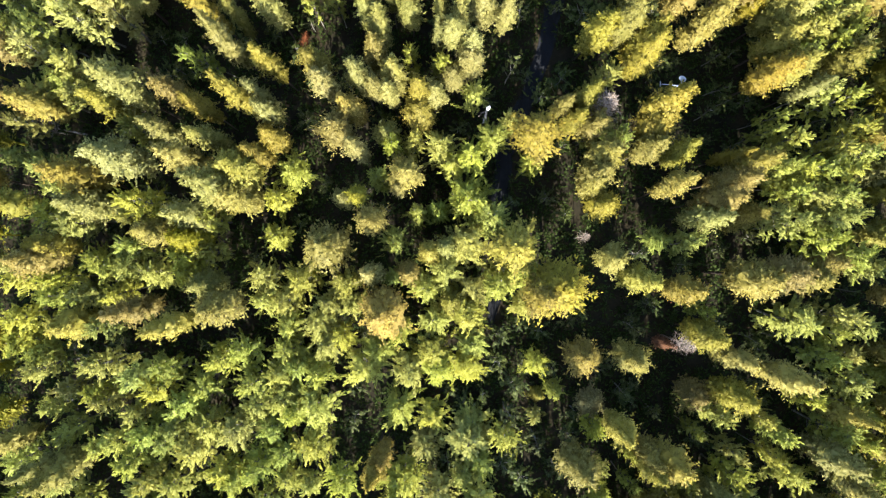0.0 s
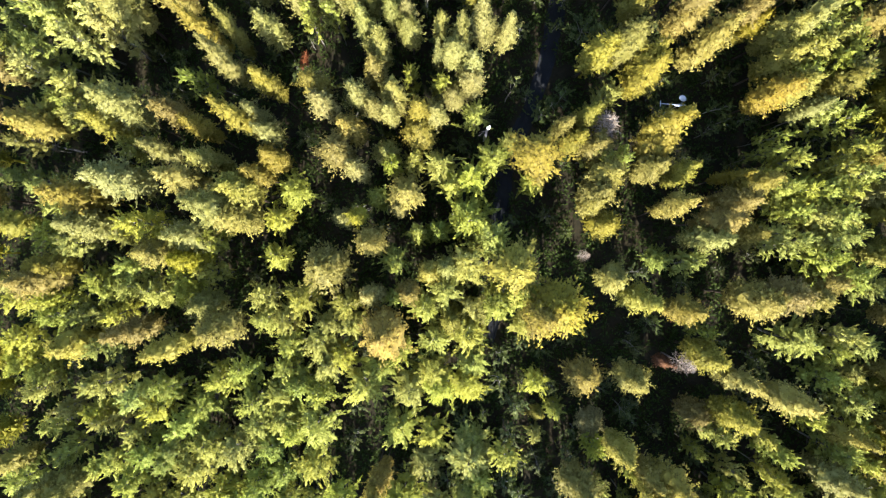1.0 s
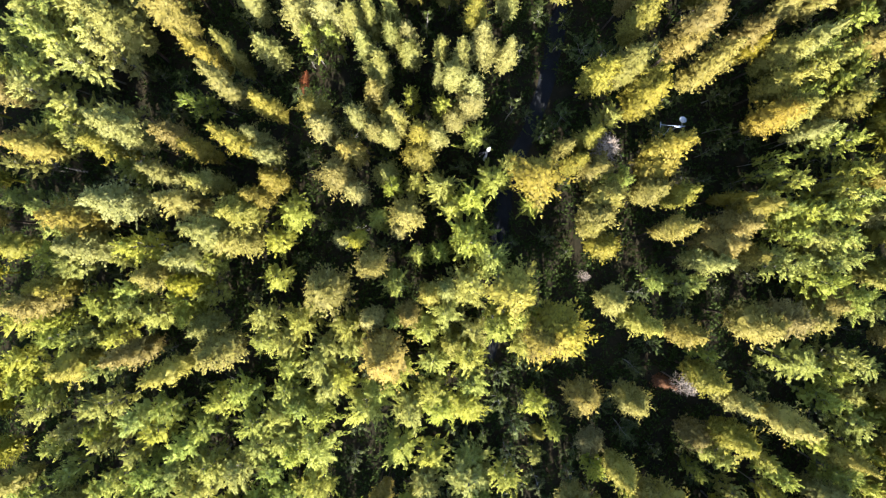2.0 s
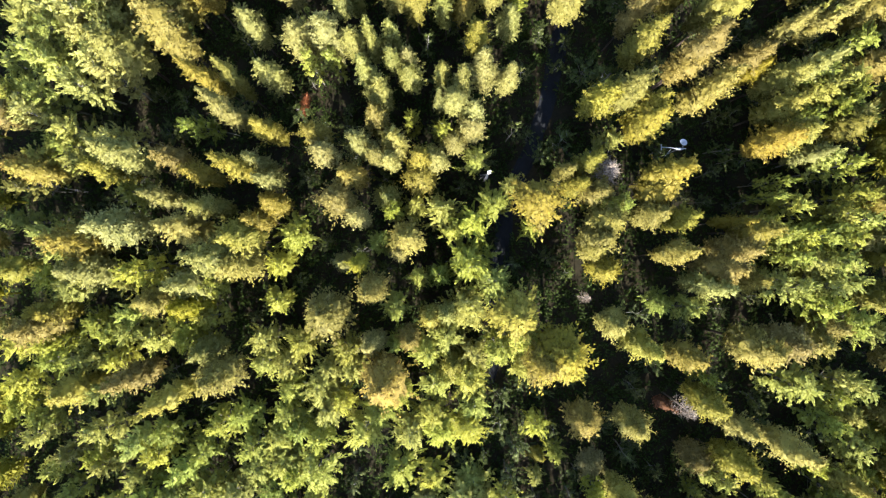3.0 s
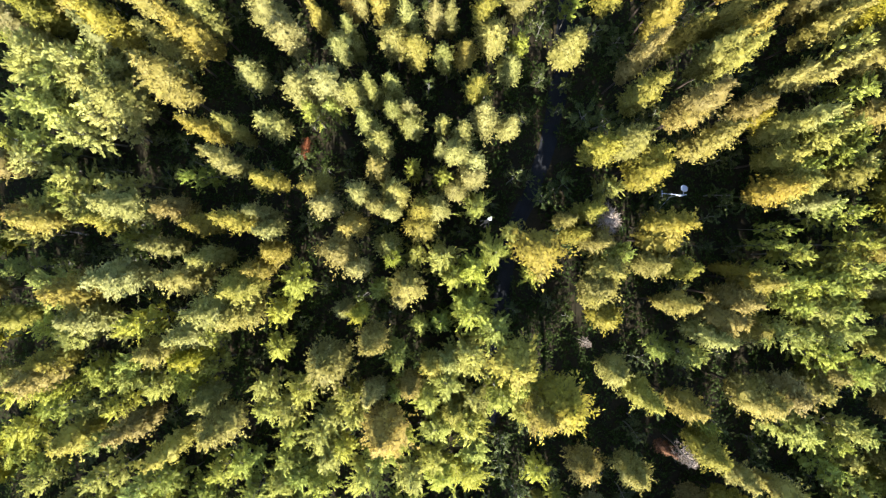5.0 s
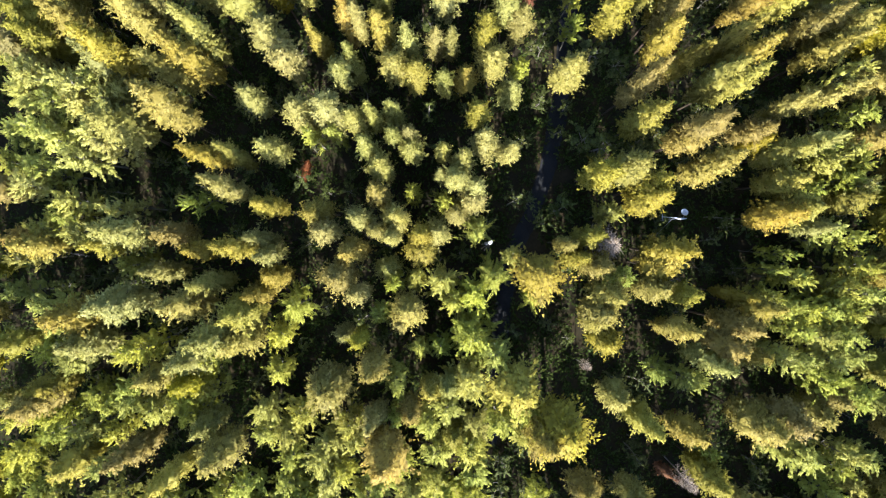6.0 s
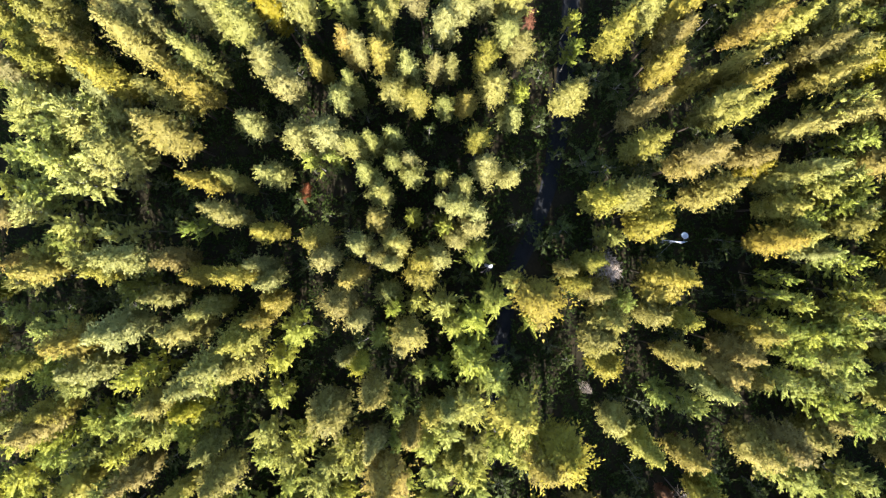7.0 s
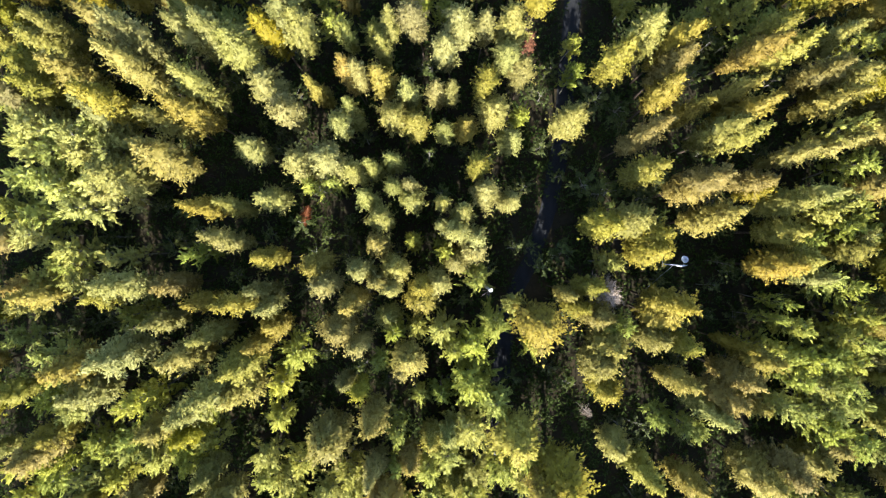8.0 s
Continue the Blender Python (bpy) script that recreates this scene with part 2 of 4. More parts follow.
def pine_meshes(seed, low, sharp, waist, taper=0.55):
    """Trunk, branches and needle crown of a pine; low: where the crown begins; sharp, waist: how it tapers to its tip."""
    rng = np.random.RandomState(seed)

    def lean_of(z):
        return np.stack((0.12 * (np.sin(seed + 0.35 * z) - math.sin(seed)), 0.12 * (np.cos(1.7 * seed + 0.3 * z) - math.cos(1.7 * seed))), -1)

    heights = np.linspace(0, PINE_H - 0.3, 9)
    bend = [Vector((*lean_of(z), z)) for z in heights]
    trunk = mesh_from("pine_trunk", *tube(bend, np.linspace(0.15, 0.02, 9), 7), BARK)
    # boughs that stand out of the crown, each with its bunch of needles
    boughs, cents, alongs, norms, lens = [], [], [], [], []
    for i in range(165):
        s = min(1.0, (0.03 + 0.97 * (i + rng.rand()) / 165) ** 0.8)
        z = PINE_H * (1 - (1 - low) * s)
        r = PINE_R * 0.84 * float(crown_width(s, sharp, waist, taper))
        ang = i * 2.39996 + rng.uniform(-0.5, 0.5)
        out = np.array((math.cos(ang), math.sin(ang), 0.0))
        mid = np.array((*lean_of(z), z))
        spot = mid + out * 0.66 * r
        swell = 1 + 0.45 * noise.noise((spot[0] / 2.3 + seed + 4, spot[1] / 2.3, spot[2] / 2.3)) + 1.1 * noise.noise((spot[0] + seed, spot[1], spot[2]))
        reach = r * swell * rng.uniform(0.85, 1.3) + rng.uniform(0.05, 0.25)
        root, tip = mid - np.array((0, 0, 0.35 * r)), mid + out * reach + np.array((0, 0, rng.uniform(0.0, 0.3)))
        boughs.append(([root, tip], (0.03, 0.007)))
        n = 14
        f = rng.uniform(0.52, 1.0, n)[:, None]
        c = root + (tip - root) * f + rng.normal(0, 0.085, (n, 3))
        cents.append(c)
        alongs.append(unit(out * 0.8 + rng.normal(0, 0.55, (n, 3)) + np.array((0, 0, 0.35))))
        norms.append(unit(out * 0.6 + np.array((0, 0, 0.75)) + rng.normal(0, 0.2, 3) + rng.normal(0, 0.12, (n, 3))))
        lens.append(rng.uniform(0.16, 0.30, n))
    # tufts all over the skin
    m = 1900
    s = rng.rand(3 * m)
    s = s[rng.rand(3 * m) < crown_width(s, sharp, waist, taper) + 0.12][:m]
    m = len(s)
    z = (PINE_H - 0.3) * (1 - (1 - low) * s)
    ang = rng.uniform(0, 2 * np.pi, m)
    out = np.stack((np.cos(ang), np.sin(ang), 0 * ang), 1)
    r = PINE_R * 0.66 * crown_width(s, sharp, waist, taper)
    skin = out * r[:, None] + np.stack((0 * z, 0 * z, z), 1)
    swell = 1 + 0.45 * lumps(skin, 2.3, seed + 4) + 0.95 * lumps(skin, 1.0, seed) + 0.45 * lumps(skin, 0.42, seed + 9)
    c = out * (r * swell * rng.uniform(0.84, 1.22, m))[:, None] + np.stack((0 * z, 0 * z, z), 1)
    c[:, :2] += lean_of(z)
    cents.append(c)
    alongs.append(unit(out * 0.7 + np.array((0, 0, 0.45)) + rng.normal(0, 0.6, (m, 3))))
    norms.append(unit(out * 0.52 + np.array((0, 0, 0.8)) + rng.normal(0, 0.34, (m, 3))))
    lens.append(rng.uniform(0.14, 0.27, m))
    cents, alongs, norms, lens = (np.concatenate(v) for v in (cents, alongs, norms, lens))
    sides = unit(np.cross(alongs, norms + rng.normal(0, 0.2, norms.shape)))
    cv, cf = blades(cents, alongs, sides, lens, lens * 0.78)
    crown = crown_from("pine_crown", cv, cf, NEEDLES["gold"], norms, needle_body(rng, seed, low, sharp, waist, taper, lean_of))
    return trunk, mesh_from("pine_branchwork", *tubes(boughs[::3], 3), BARK), crown


LEAF_H, LEAF_R = 11.0, 2.0


def leaf_mass(rng, clumps):
    """The dense, ragged inside of each leafy clump."""
    verts, faces, norms = [], [], []
    rows, cols = 4, 7
    for mid, size, out in clumps:
        off = len(verts)
        for j in range(rows):
            lat = math.pi * (0.06 + 0.88 * j / (rows - 1))
            for i in range(cols):
                ang = 2 * math.pi * (i + 0.5 * (j % 2)) / cols
                d = np.array((math.sin(lat) * math.cos(ang), math.sin(lat) * math.sin(ang), math.cos(lat)))
                verts.append(mid + d * np.array((1, 1, 0.7)) * size * rng.uniform(0.6, 1.15))
                norms.append(d * 0.5 + out * 0.25 + np.array((0, 0, 0.7)) + rng.normal(0, 0.25, 3))
        faces += [(off + (j + 1) * cols + i, off + (j + 1) * cols + (i + 1) % cols, off + j * cols + (i + 1) % cols, off + j * cols + i) for j in range(rows - 1) for i in range(cols)]
    return np.array(verts), faces, unit(np.array(norms))


def broadleaf_meshes(seed, clumps, sprays=4):
    """Trunk, limbs and a ragged crown of pointed leafy sprays."""
    rng = np.random.RandomState(seed)
    top = LEAF_H - 1.8
    bend = [Vector((0.2 * math.sin(seed + 0.5 * z), 0.2 * math.cos(2.1 * seed + 0.4 * z), z)) for z in np.linspace(0, top, 7)]
    base = bend[0].copy()
    bend = [Vector((p.x - base.x, p.y - base.y, p.z)) for p in bend]
    tv, tf = tube(bend, np.linspace(0.13, 0.02, 7), 6)
    trunk = mesh_from("broadleaf_trunk", tv, tf, PALE_BARK)
    limbs, mass, cents, alongs, sides, lens, norms = [], [], [], [], [], [], []
    for i in range(clumps):
        s = (i + rng.rand()) / clumps
        z = LEAF_H * (0.36 + 0.60 * s)
        r = LEAF_R * math.sin(math.pi * (0.30 + 0.66 * s)) ** 0.8 * rng.uniform(0.55, 1.15)
        ang = i * 2.39996 + rng.uniform(-0.6, 0.6)
        out = np.array((math.cos(ang), math.sin(ang), 0.0))
        k = min(6, int(z / LEAF_H * 6.4))
        root = np.array((bend[k].x, bend[k].y, max(1.0, z - 0.8 * r - 0.4)))
        tip = np.array((bend[k].x, bend[k].y, z)) + out * r
        limbs.append(([root, tip], (0.04, 0.008)))
        mass.append((tip - out * r * 0.3 - np.array((0, 0, 0.45)), rng.uniform(0.34, 0.52) * (0.6 + 0.4 * r / LEAF_R), out))
        for spray in range(sprays):
            aim = unit(out * 0.75 + rng.normal(0, 0.5, 3) + np.array((0, 0, 0.65)))
            start = tip - out * r * rng.uniform(0.05, 0.95) + rng.normal(0, 0.2, 3) - np.array((0, 0, 0.4))
            reach = rng.uniform(0.9, 1.6) * (0.6 + 0.4 * r / LEAF_R)
            cross = unit(np.cross(aim, np.array((0, 0, 1.0))))
            face = unit(out * 0.5 + np.array((0, 0, 0.85)) + rng.normal(0, 0.24, 3))
            n = 32
            for q in range(n):
                a = (q + rng.rand()) / n
                half = 0.21 * (1 - a) ** 0.7 + 0.03
                c = start + aim * reach * a + cross * rng.uniform(-half, half) + np.array((0, 0, rng.normal(0, 0.08)))
                d = unit(aim * 0.9 + cross * rng.normal(0, 0.55) + np.array((0, 0, rng.uniform(-0.2, 0.5))))
                cents.append(c)
                alongs.append(d)
                sides.append(unit(np.cross(d, face + rng.normal(0, 0.14, 3))))
                lens.append(rng.uniform(0.16, 0.29))
                norms.append(unit(face + 0.3 * cross * (q % 3 - 1) + rng.normal(0, 0.2, 3)))
    cents, alongs, sides, lens, norms = (np.array(v) for v in (cents, alongs, sides, lens, norms))
    cv, cf = blades(cents, alongs, sides, lens, lens * 0.55)
    return trunk, mesh_from("broadleaf_branchwork", *tubes(limbs, 3), PALE_BARK), crown_from("broadleaf_crown", cv, cf, LEAVES["lime"], norms, leaf_mass(rng, mass))


PINE_FORMS = ((0.32, 0.88, 0.47), (0.38, 0.68, 0.38), (0.28, 0.99, 0.56), (0.44, 0.61, 0.34), (0.35, 0.77, 0.43), (0.26, 1.00, 0.62), (0.48, 0.55, 0.34), (0.38, 0.83, 0.51), (0.42, 0.66, 0.45), (0.32, 0.94, 0.41))
PINES = [pine_meshes(11 + 7 * i, *form) for i, form in enumerate(PINE_FORMS)]
LONG_FORMS = ((0.29, 0.88, 0.50, 0.60), (0.33, 0.72, 0.43, 0.55), (0.25, 0.99, 0.59, 0.60), (0.34, 0.77, 0.47, 0.50), (0.30, 0.66, 0.41, 0.65), (0.27, 0.83, 0.52, 0.55))
LONG_PINES = [pine_meshes(101 + 7 * i, *form) for i, form in enumerate(LONG_FORMS)]
LEAFY = [broadleaf_meshes(5 + 9 * i, n) for i, n in enumerate((31, 34, 27, 32, 29, 36))]
YOUNG = [broadleaf_meshes(205 + 9 * i, n, 2) for i, n in enumerate((11, 13, 12))]
tree_rng = random.Random(42)

PINE_LABELS = {
    "gold": "slender pine with a golden-green needle crown",
    "pale": "pine with a pale greyish-green needle crown",
    "tan": "pine with a tan-brown needle crown",
    "olive": "shaded pine with an olive-green needle crown",
}
LEAF_LABELS = {
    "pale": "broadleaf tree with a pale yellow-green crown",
    "lime": "broadleaf tree with a bright lime-green crown",
    "green": "broadleaf tree with a fresh green feathery crown",
}


def plant(name, meshes, part_names, size, crown_mat, x, y, h, r, spread, lean):
    """Stands a tree so that its top is over (x, y); the base follows from its lean."""
    ax, ay = tree_rng.gauss(0, lean), tree_rng.gauss(0, lean)
    turn = tree_rng.uniform(0, 360)
    top = pose(0, 0, 0, ax, ay, 0) @ Vector((0, 0, h))
    bx, by = x - top.x, y - top.y
    tree = new(name)
    tree.empty_display_size = 0.5
    tree.matrix_world = pose(bx, by, ground_height(bx, by) - 0.03, ax, ay, 0) @ pose(0, 0, 0, 0, 0, turn) @ Matrix.Diagonal((r / spread, r / spread, h / size, 1))
    for part_name, me in zip(part_names, meshes):
        ob = new(part_name, me)
        ob.parent = tree
        if part_name == "branchwork":
            tagged(ob, kind="stuff")
        if part_name == "crown":
            ob.material_slots[0].link = "OBJECT"
            ob.material_slots[0].material = crown_mat
    return tree


TOPS = []


def size_word(h, tall, low):
    return "very tall" if h > tall else "low" if h < low else "tall"


def beside(x, y):
    return " beside the track" if abs(x - track_x(y)) < 4.5 else ""


def pine(x, y, h, r, tone):
    TOPS.append((x, y, r))
    tree = plant("pine_tree", tree_rng.choice(LONG_PINES if x > 14 or x < -17 else PINES), ("trunk", "branchwork", "crown"), PINE_H, NEEDLES[tone], x, y, h, 1.04 * r, PINE_R, 1.2)
    return tagged(tree, size_word(h, 19.0, 15.0) + " " + PINE_LABELS[tone] + beside(x, y), "pine tree", "pines of the forest")


def broadleaf(x, y, h, r, tone):
    TOPS.append((x, y, r))
    tree = plant("broadleaf_tree", tree_rng.choice(LEAFY), ("trunk", "branchwork", "crown"), LEAF_H, LEAVES[tone], x, y, h, 1.07 * r, LEAF_R, 2.0)
    return tagged(tree, size_word(h, 12.5, 9.5) + " " + LEAF_LABELS[tone] + beside(x, y), "broadleaf tree", "broadleaf trees of the forest")


def young_tree(x, y, h, r, tone):
    TOPS.append((x, y, r))
    tree = plant("young_tree", tree_rng.choice(YOUNG), ("trunk", "branchwork", "crown"), LEAF_H, YOUNG_LEAVES_WITH_SHADE, x, y, h, r, LEAF_R, 2.0)
    return tagged(tree, "low young tree with shade put into its green leaves", "young tree", "young trees under the forest")


def bare_meshes(seed, tall, wide):
    """A dead tree: trunk and a broom of grey twigs."""
    rng = np.random.RandomState(seed)
    tv, tf = tube([(0, 0, 0), (0.1, 0.05, tall * 0.5), (0, 0, tall)], (0.14, 0.09, 0.015), 6)
    twigs = []
    for i in range(60):
        s = (i + rng.rand()) / 60
        z = tall * (0.5 + 0.48 * s)
        ang = i * 2.39996
        out = np.array((math.cos(ang), math.sin(ang), rng.uniform(0.1, 0.9)))
        reach = wide * (1.05 - 0.75 * s) * rng.uniform(0.6, 1.1)
        a = np.array((0, 0, z))
        tip = a + out * reach
        twigs.append(([a, (a + tip) / 2 + rng.normal(0, 0.08, 3), tip], (0.035, 0.022, 0.01)))
        for q in range(6):
            f = rng.uniform(0.3, 0.95)
            b = a + (tip - a) * f
            e = b + unit(out + rng.normal(0, 0.75, 3)) * reach * rng.uniform(0.2, 0.5)
            twigs.append(([b, e], (0.018, 0.007)))
    m = 500
    u = 0.5 + 0.5 * rng.rand(m)
    ang = rng.uniform(0, 2 * np.pi, m)
    o = np.stack((np.cos(ang), np.sin(ang), np.zeros(m)), 1)
    c = o * (wide * (2.05 - 2 * u) ** 0.7 * rng.uniform(0.4, 1.0, m))[:, None] + np.stack((0 * u, 0 * u, tall * u), 1)
    d = unit(o * 0.6 + np.array((0, 0, 0.6)) + rng.normal(0, 0.5, (m, 3)))
    cv, cf = blades(c, d, unit(np.cross(d, rng.normal(0, 1, (m, 3)))), rng.uniform(0.3, 0.6, m), 0.07)
    return mesh_from("bare_trunk", tv, tf, DEAD_WOOD), mesh_from("bare_twigs", *tubes(twigs, 3), DEAD_WOOD), mesh_from("bare_crown", cv, cf, GREY_TWIGS)


BARE_H, BARE_R = 12.0, 1.8
BARE = bare_meshes(3, BARE_H, BARE_R)


def bare_tree(x, y, h, r):
    TOPS.append((x, y, r))
    tree = plant("dead_tree", BARE, ("trunk", "branchwork", "crown"), BARE_H, GREY_TWIGS, x, y, h, r, BARE_R, 1.5)
    return tagged(tree, "dead leafless tree with pinkish-grey bare twigs", "dead tree")


def rust_pine(x, y, h, r):
    TOPS.append((x, y, r))
    tree = plant("withered_pine", PINES[5], ("trunk", "branchwork", "crown"), PINE_H, RUST, x, y, h, r, PINE_R, 3.0)
    return tagged(tree, "withered young pine with rust-red dry needles", "dead pine")


def leaning_pine(foot, top, height, r):
    """A dead pine that has tipped over against its neighbours."""
    base = Vector((*foot, ground_height(*foot) - 0.05))
    along = Vector((*top, height)) - base
    tree = new("leaning_pine")
    tree.empty_display_size = 0.5
    tree.matrix_world = Matrix.Translation(base) @ along.to_track_quat("Z", "Y").to_matrix().to_4x4() @ Matrix.Diagonal((r / PINE_R, r / PINE_R, along.length / PINE_H, 1))
    for part_name, me in zip(("trunk", "branchwork", "crown"), PINES[0]):
        ob = new(part_name, me)
        ob.parent = tree
        if part_name == "branchwork":
            tagged(ob, kind="stuff")
        if part_name == "crown":
            ob.material_slots[0].link = "OBJECT"
            ob.material_slots[0].material = RUST
    return tagged(tree, "leaning dead pine with rust-red dry needles", "dead pine")


# ---------------------------------------------------------------- the trees, by the place of their tops
pine(-36.6, 15.9, 17.7, 1.61, "gold")
pine(-29.6, 17.2, 17.3, 1.43, "gold")
pine(-20.9, 15.7, 24.4, 1.24, "gold")
pine(-19.1, 12.7, 14.0, 1.43, "gold")
pine(-27.8, 9.6, 20.0, 1.74, "gold")
pine(-20.7, 10.6, 16.2, 1.32, "gold")
pine(-22.1, 8.6, 19.1, 2.07, "gold")
pine(-22.8, 5.7, 18.4, 2.20, "gold")
pine(-40.5, 8.3, 17.8, 2.2, "tan")
pine(-44.2, -1.1, 17.2, 1.82, "gold")
pine(-34.5, -6.8, 17.3, 1.70, "gold")
pine(-28.5, -8.1, 20.8, 1.36, "gold")
pine(-43.8, 43.5, 16.9, 2.04, "gold")
pine(-45.7, 40.9, 15.6, 1.93, "gold")
pine(-40.6, 40.4, 18.2, 2.00, "gold")
pine(-45.0, 38.7, 16.5, 1.69, "gold")
pine(-35.2, 36.2, 22.3, 1.79, "gold")
pine(-32.2, 39.8, 23.6, 1.63, "gold")
pine(-26.2, 35.3, 23.5, 1.56, "gold")
pine(-28.9, 34.0, 22.3, 1.66, "gold")
pine(-28.9, 30.6, 22.6, 2.10, "gold")
pine(-43.0, 45.2, 17.3, 1.59, "gold")
pine(-35.6, 44.5, 20.5, 1.57, "gold")
pine(24.0, 42.5, 21.9, 1.56, "gold")
pine(24.0, 40.8, 20.3, 1.67, "gold")
pine(22.9, 38.0, 20.1, 1.48, "gold")
pine(36.8, 42.8, 19.3, 1.51, "gold")
pine(41.9, 43.7, 18.3, 1.47, "gold")
pine(29.6, 36.9, 23.2, 1.17, "gold")
pine(30.7, 35.2, 23.3, 1.53, "gold")
pine(29.4, 32.3, 24.1, 1.51, "gold")
pine(28.1, 33.3, 22.2, 1.49, "gold")
pine(20.9, 33.0, 23.2, 1.36, "gold")
pine(42.7, 39.1, 18.8, 1.77, "gold")
pine(40.2, 39.6, 18.8, 1.64, "gold")
pine(40.8, 36.4, 20.6, 1.54, "gold")
pine(41.7, 32.2, 19.5, 1.44, "gold")
pine(21.2, 29.1, 21.3, 1.63, "gold")
pine(26.2, 27.9, 23.4, 1.52, "gold")
pine(26.9, 27.5, 17.7, 1.86, "gold")
pine(33.6, 28.2, 16.9, 1.31, "gold")
pine(29.0, 24.8, 20.5, 1.67, "gold")
pine(19.4, 24.1, 19.8, 1.81, "gold")
pine(22.1, 22.6, 19.5, 1.75, "gold")
pine(36.9, 25.9, 17.0, 1.56, "gold")
pine(36.8, 22.6, 17.3, 1.63, "gold")
pine(38.2, 20.0, 16.9, 1.83, "gold")
pine(23.7, 15.1, 21.7, 1.75, "gold")
pine(23.4, 13.9, 16.3, 1.78, "gold")
pine(23.2, 11.4, 15.9, 1.53, "gold")
pine(25.7, 10.8, 18.1, 1.29, "gold")
pine(33.3, 9.5, 18.9, 1.39, "gold")
pine(31.5, 7.4, 18.7, 1.59, "gold")
pine(34.0, 4.0, 15.3, 1.61, "gold")
pine(17.0, 13.4, 15.3, 1.61, "gold")
pine(17.9, 10.2, 16.8, 1.90, "gold")
pine(17.4, 8.5, 15.0, 1.75, "gold")
pine(18.4, 5.2, 12.8, 1.68, "gold")
pine(-5.8, 44.9, 19.1, 1.10, "pale")
pine(1.3, 44.9, 18.1, 1.73, "pale")
pine(4.1, 44.4, 18.6, 1.11, "pale")
pine(-13.7, 38.0, 19.6, 1.03, "gold")
pine(-8.9, 39.0, 20.7, 1.01, "pale")
pine(-3.9, 37.7, 19.1, 1.32, "pale")
pine(-16.4, 35.4, 17.6, 1.69, "pale")
pine(-3.0, 34.7, 15.9, 1.48, "gold")
pine(-16.1, 30.6, 16.0, 1.79, "pale")
pine(-7.7, 29.7, 20.4, 1.09, "pale")
pine(-6.7, 24.4, 17.9, 1.39, "pale")
pine(-7.4, 22.1, 16.8, 1.41, "gold")
pine(2.9, 21.0, 13.9, 1.53, "pale")
pine(4.2, 27.3, 17.8, 1.64, "pale")
pine(1.8, 25.0, 20.5, 1.23, "pale")
pine(-13.4, 19.1, 19.9, 1.34, "gold")
pine(-7.6, 17.6, 16.3, 1.07, "pale")
pine(-5.9, 16.8, 17.0, 1.06, "pale")
pine(-1.1, 17.4, 13.0, 1.44, "pale")
pine(-11.2, 12.5, 18.6, 1.83, "gold")
pine(-7.8, 2.8, 19.7, 1.63, "gold")
pine(-13.0, 0.7, 16.5, 2.54, "gold")
pine(-1.7, -0.3, 13.7, 1.43, "gold")
pine(-3.6, -2.7, 14.0, 1.37, "gold")
pine(1.0, -6.0, 11.0, 1.60, "gold")
pine(-35.2, 29.0, 18.5, 2.20, "pale")
pine(-25.2, 25.4, 21.3, 1.14, "gold")
pine(-22.2, 25.6, 20.6, 0.99, "gold")
pine(-19.3, 20.2, 18.2, 1.20, "gold")
pine(-10.1, 15.1, 18.6, 1.48, "gold")
pine(13.8, 16.1, 15.1, 0.96, "gold")
pine(19.3, -1.1, 13.2, 1.64, "gold")
pine(21.9, -3.5, 17.7, 1.67, "gold")
pine(44.1, -1.7, 11.9, 1.98, "gold")
pine(27.2, -4.3, 15.9, 1.51, "gold")
pine(33.8, -3.2, 18.4, 2.20, "gold")
pine(42.2, -3.3, 12.4, 1.81, "gold")
pine(36.3, -2.7, 18.4, 1.97, "gold")
pine(-41.7, -24.6, 17.7, 1.74, "gold")
pine(-7.5, -24.0, 17.8, 1.16, "gold")
pine(11.6, -17.5, 7.1, 0.88, "gold")
pine(21.2, -12.4, 14.1, 1.76, "gold")
pine(19.9, -20.3, 15.3, 1.52, "gold")
pine(15.3, -24.2, 16.2, 2.05, "gold")
pine(22.7, -22.8, 16.4, 1.49, "gold")
pine(29.3, -9.5, 16.3, 1.77, "gold")
pine(32.4, -12.1, 16.4, 1.36, "gold")
pine(32.7, -16.3, 15.3, 1.79, "gold")
pine(29.3, -17.1, 10.4, 1.72, "gold")
pine(43.7, -18.0, 17.7, 1.33, "gold")
pine(22.7, -24.1, 16.5, 1.49, "gold")
pine(-33.7, 17.5, 21.4, 1.63, "pale")
pine(-30.8, 13.1, 17.3, 1.23, "pale")
pine(-25.4, 12.0, 19.0, 1.32, "pale")
pine(-19.9, 16.7, 18.3, 1.17, "pale")
pine(-19.1, 14.7, 18.0, 1.23, "pale")
pine(-23.8, 6.9, 23.9, 1.74, "pale")
pine(-34.9, 9.6, 20.2, 2.04, "pale")
pine(-40.3, 5.2, 15.3, 1.89, "pale")
pine(-27.6, 3.5, 18.7, 1.78, "pale")
pine(-26.5, -4.0, 15.2, 1.54, "pale")
pine(-36.8, 36.0, 19.3, 1.82, "pale")
pine(-32.0, 43.2, 22.8, 1.78, "pale")
pine(-26.7, 43.1, 21.4, 1.55, "pale")
pine(-24.2, 43.8, 21.0, 1.70, "pale")
pine(-21.7, 42.3, 19.9, 2.01, "pale")
pine(-19.1, 38.4, 17.7, 1.95, "pale")
pine(-25.4, 37.8, 23.2, 1.57, "pale")
pine(-21.2, 31.9, 16.2, 1.47, "pale")
pine(20.6, 43.6, 20.9, 1.95, "pale")
pine(-15.5, 44.7, 19.1, 1.81, "pale")
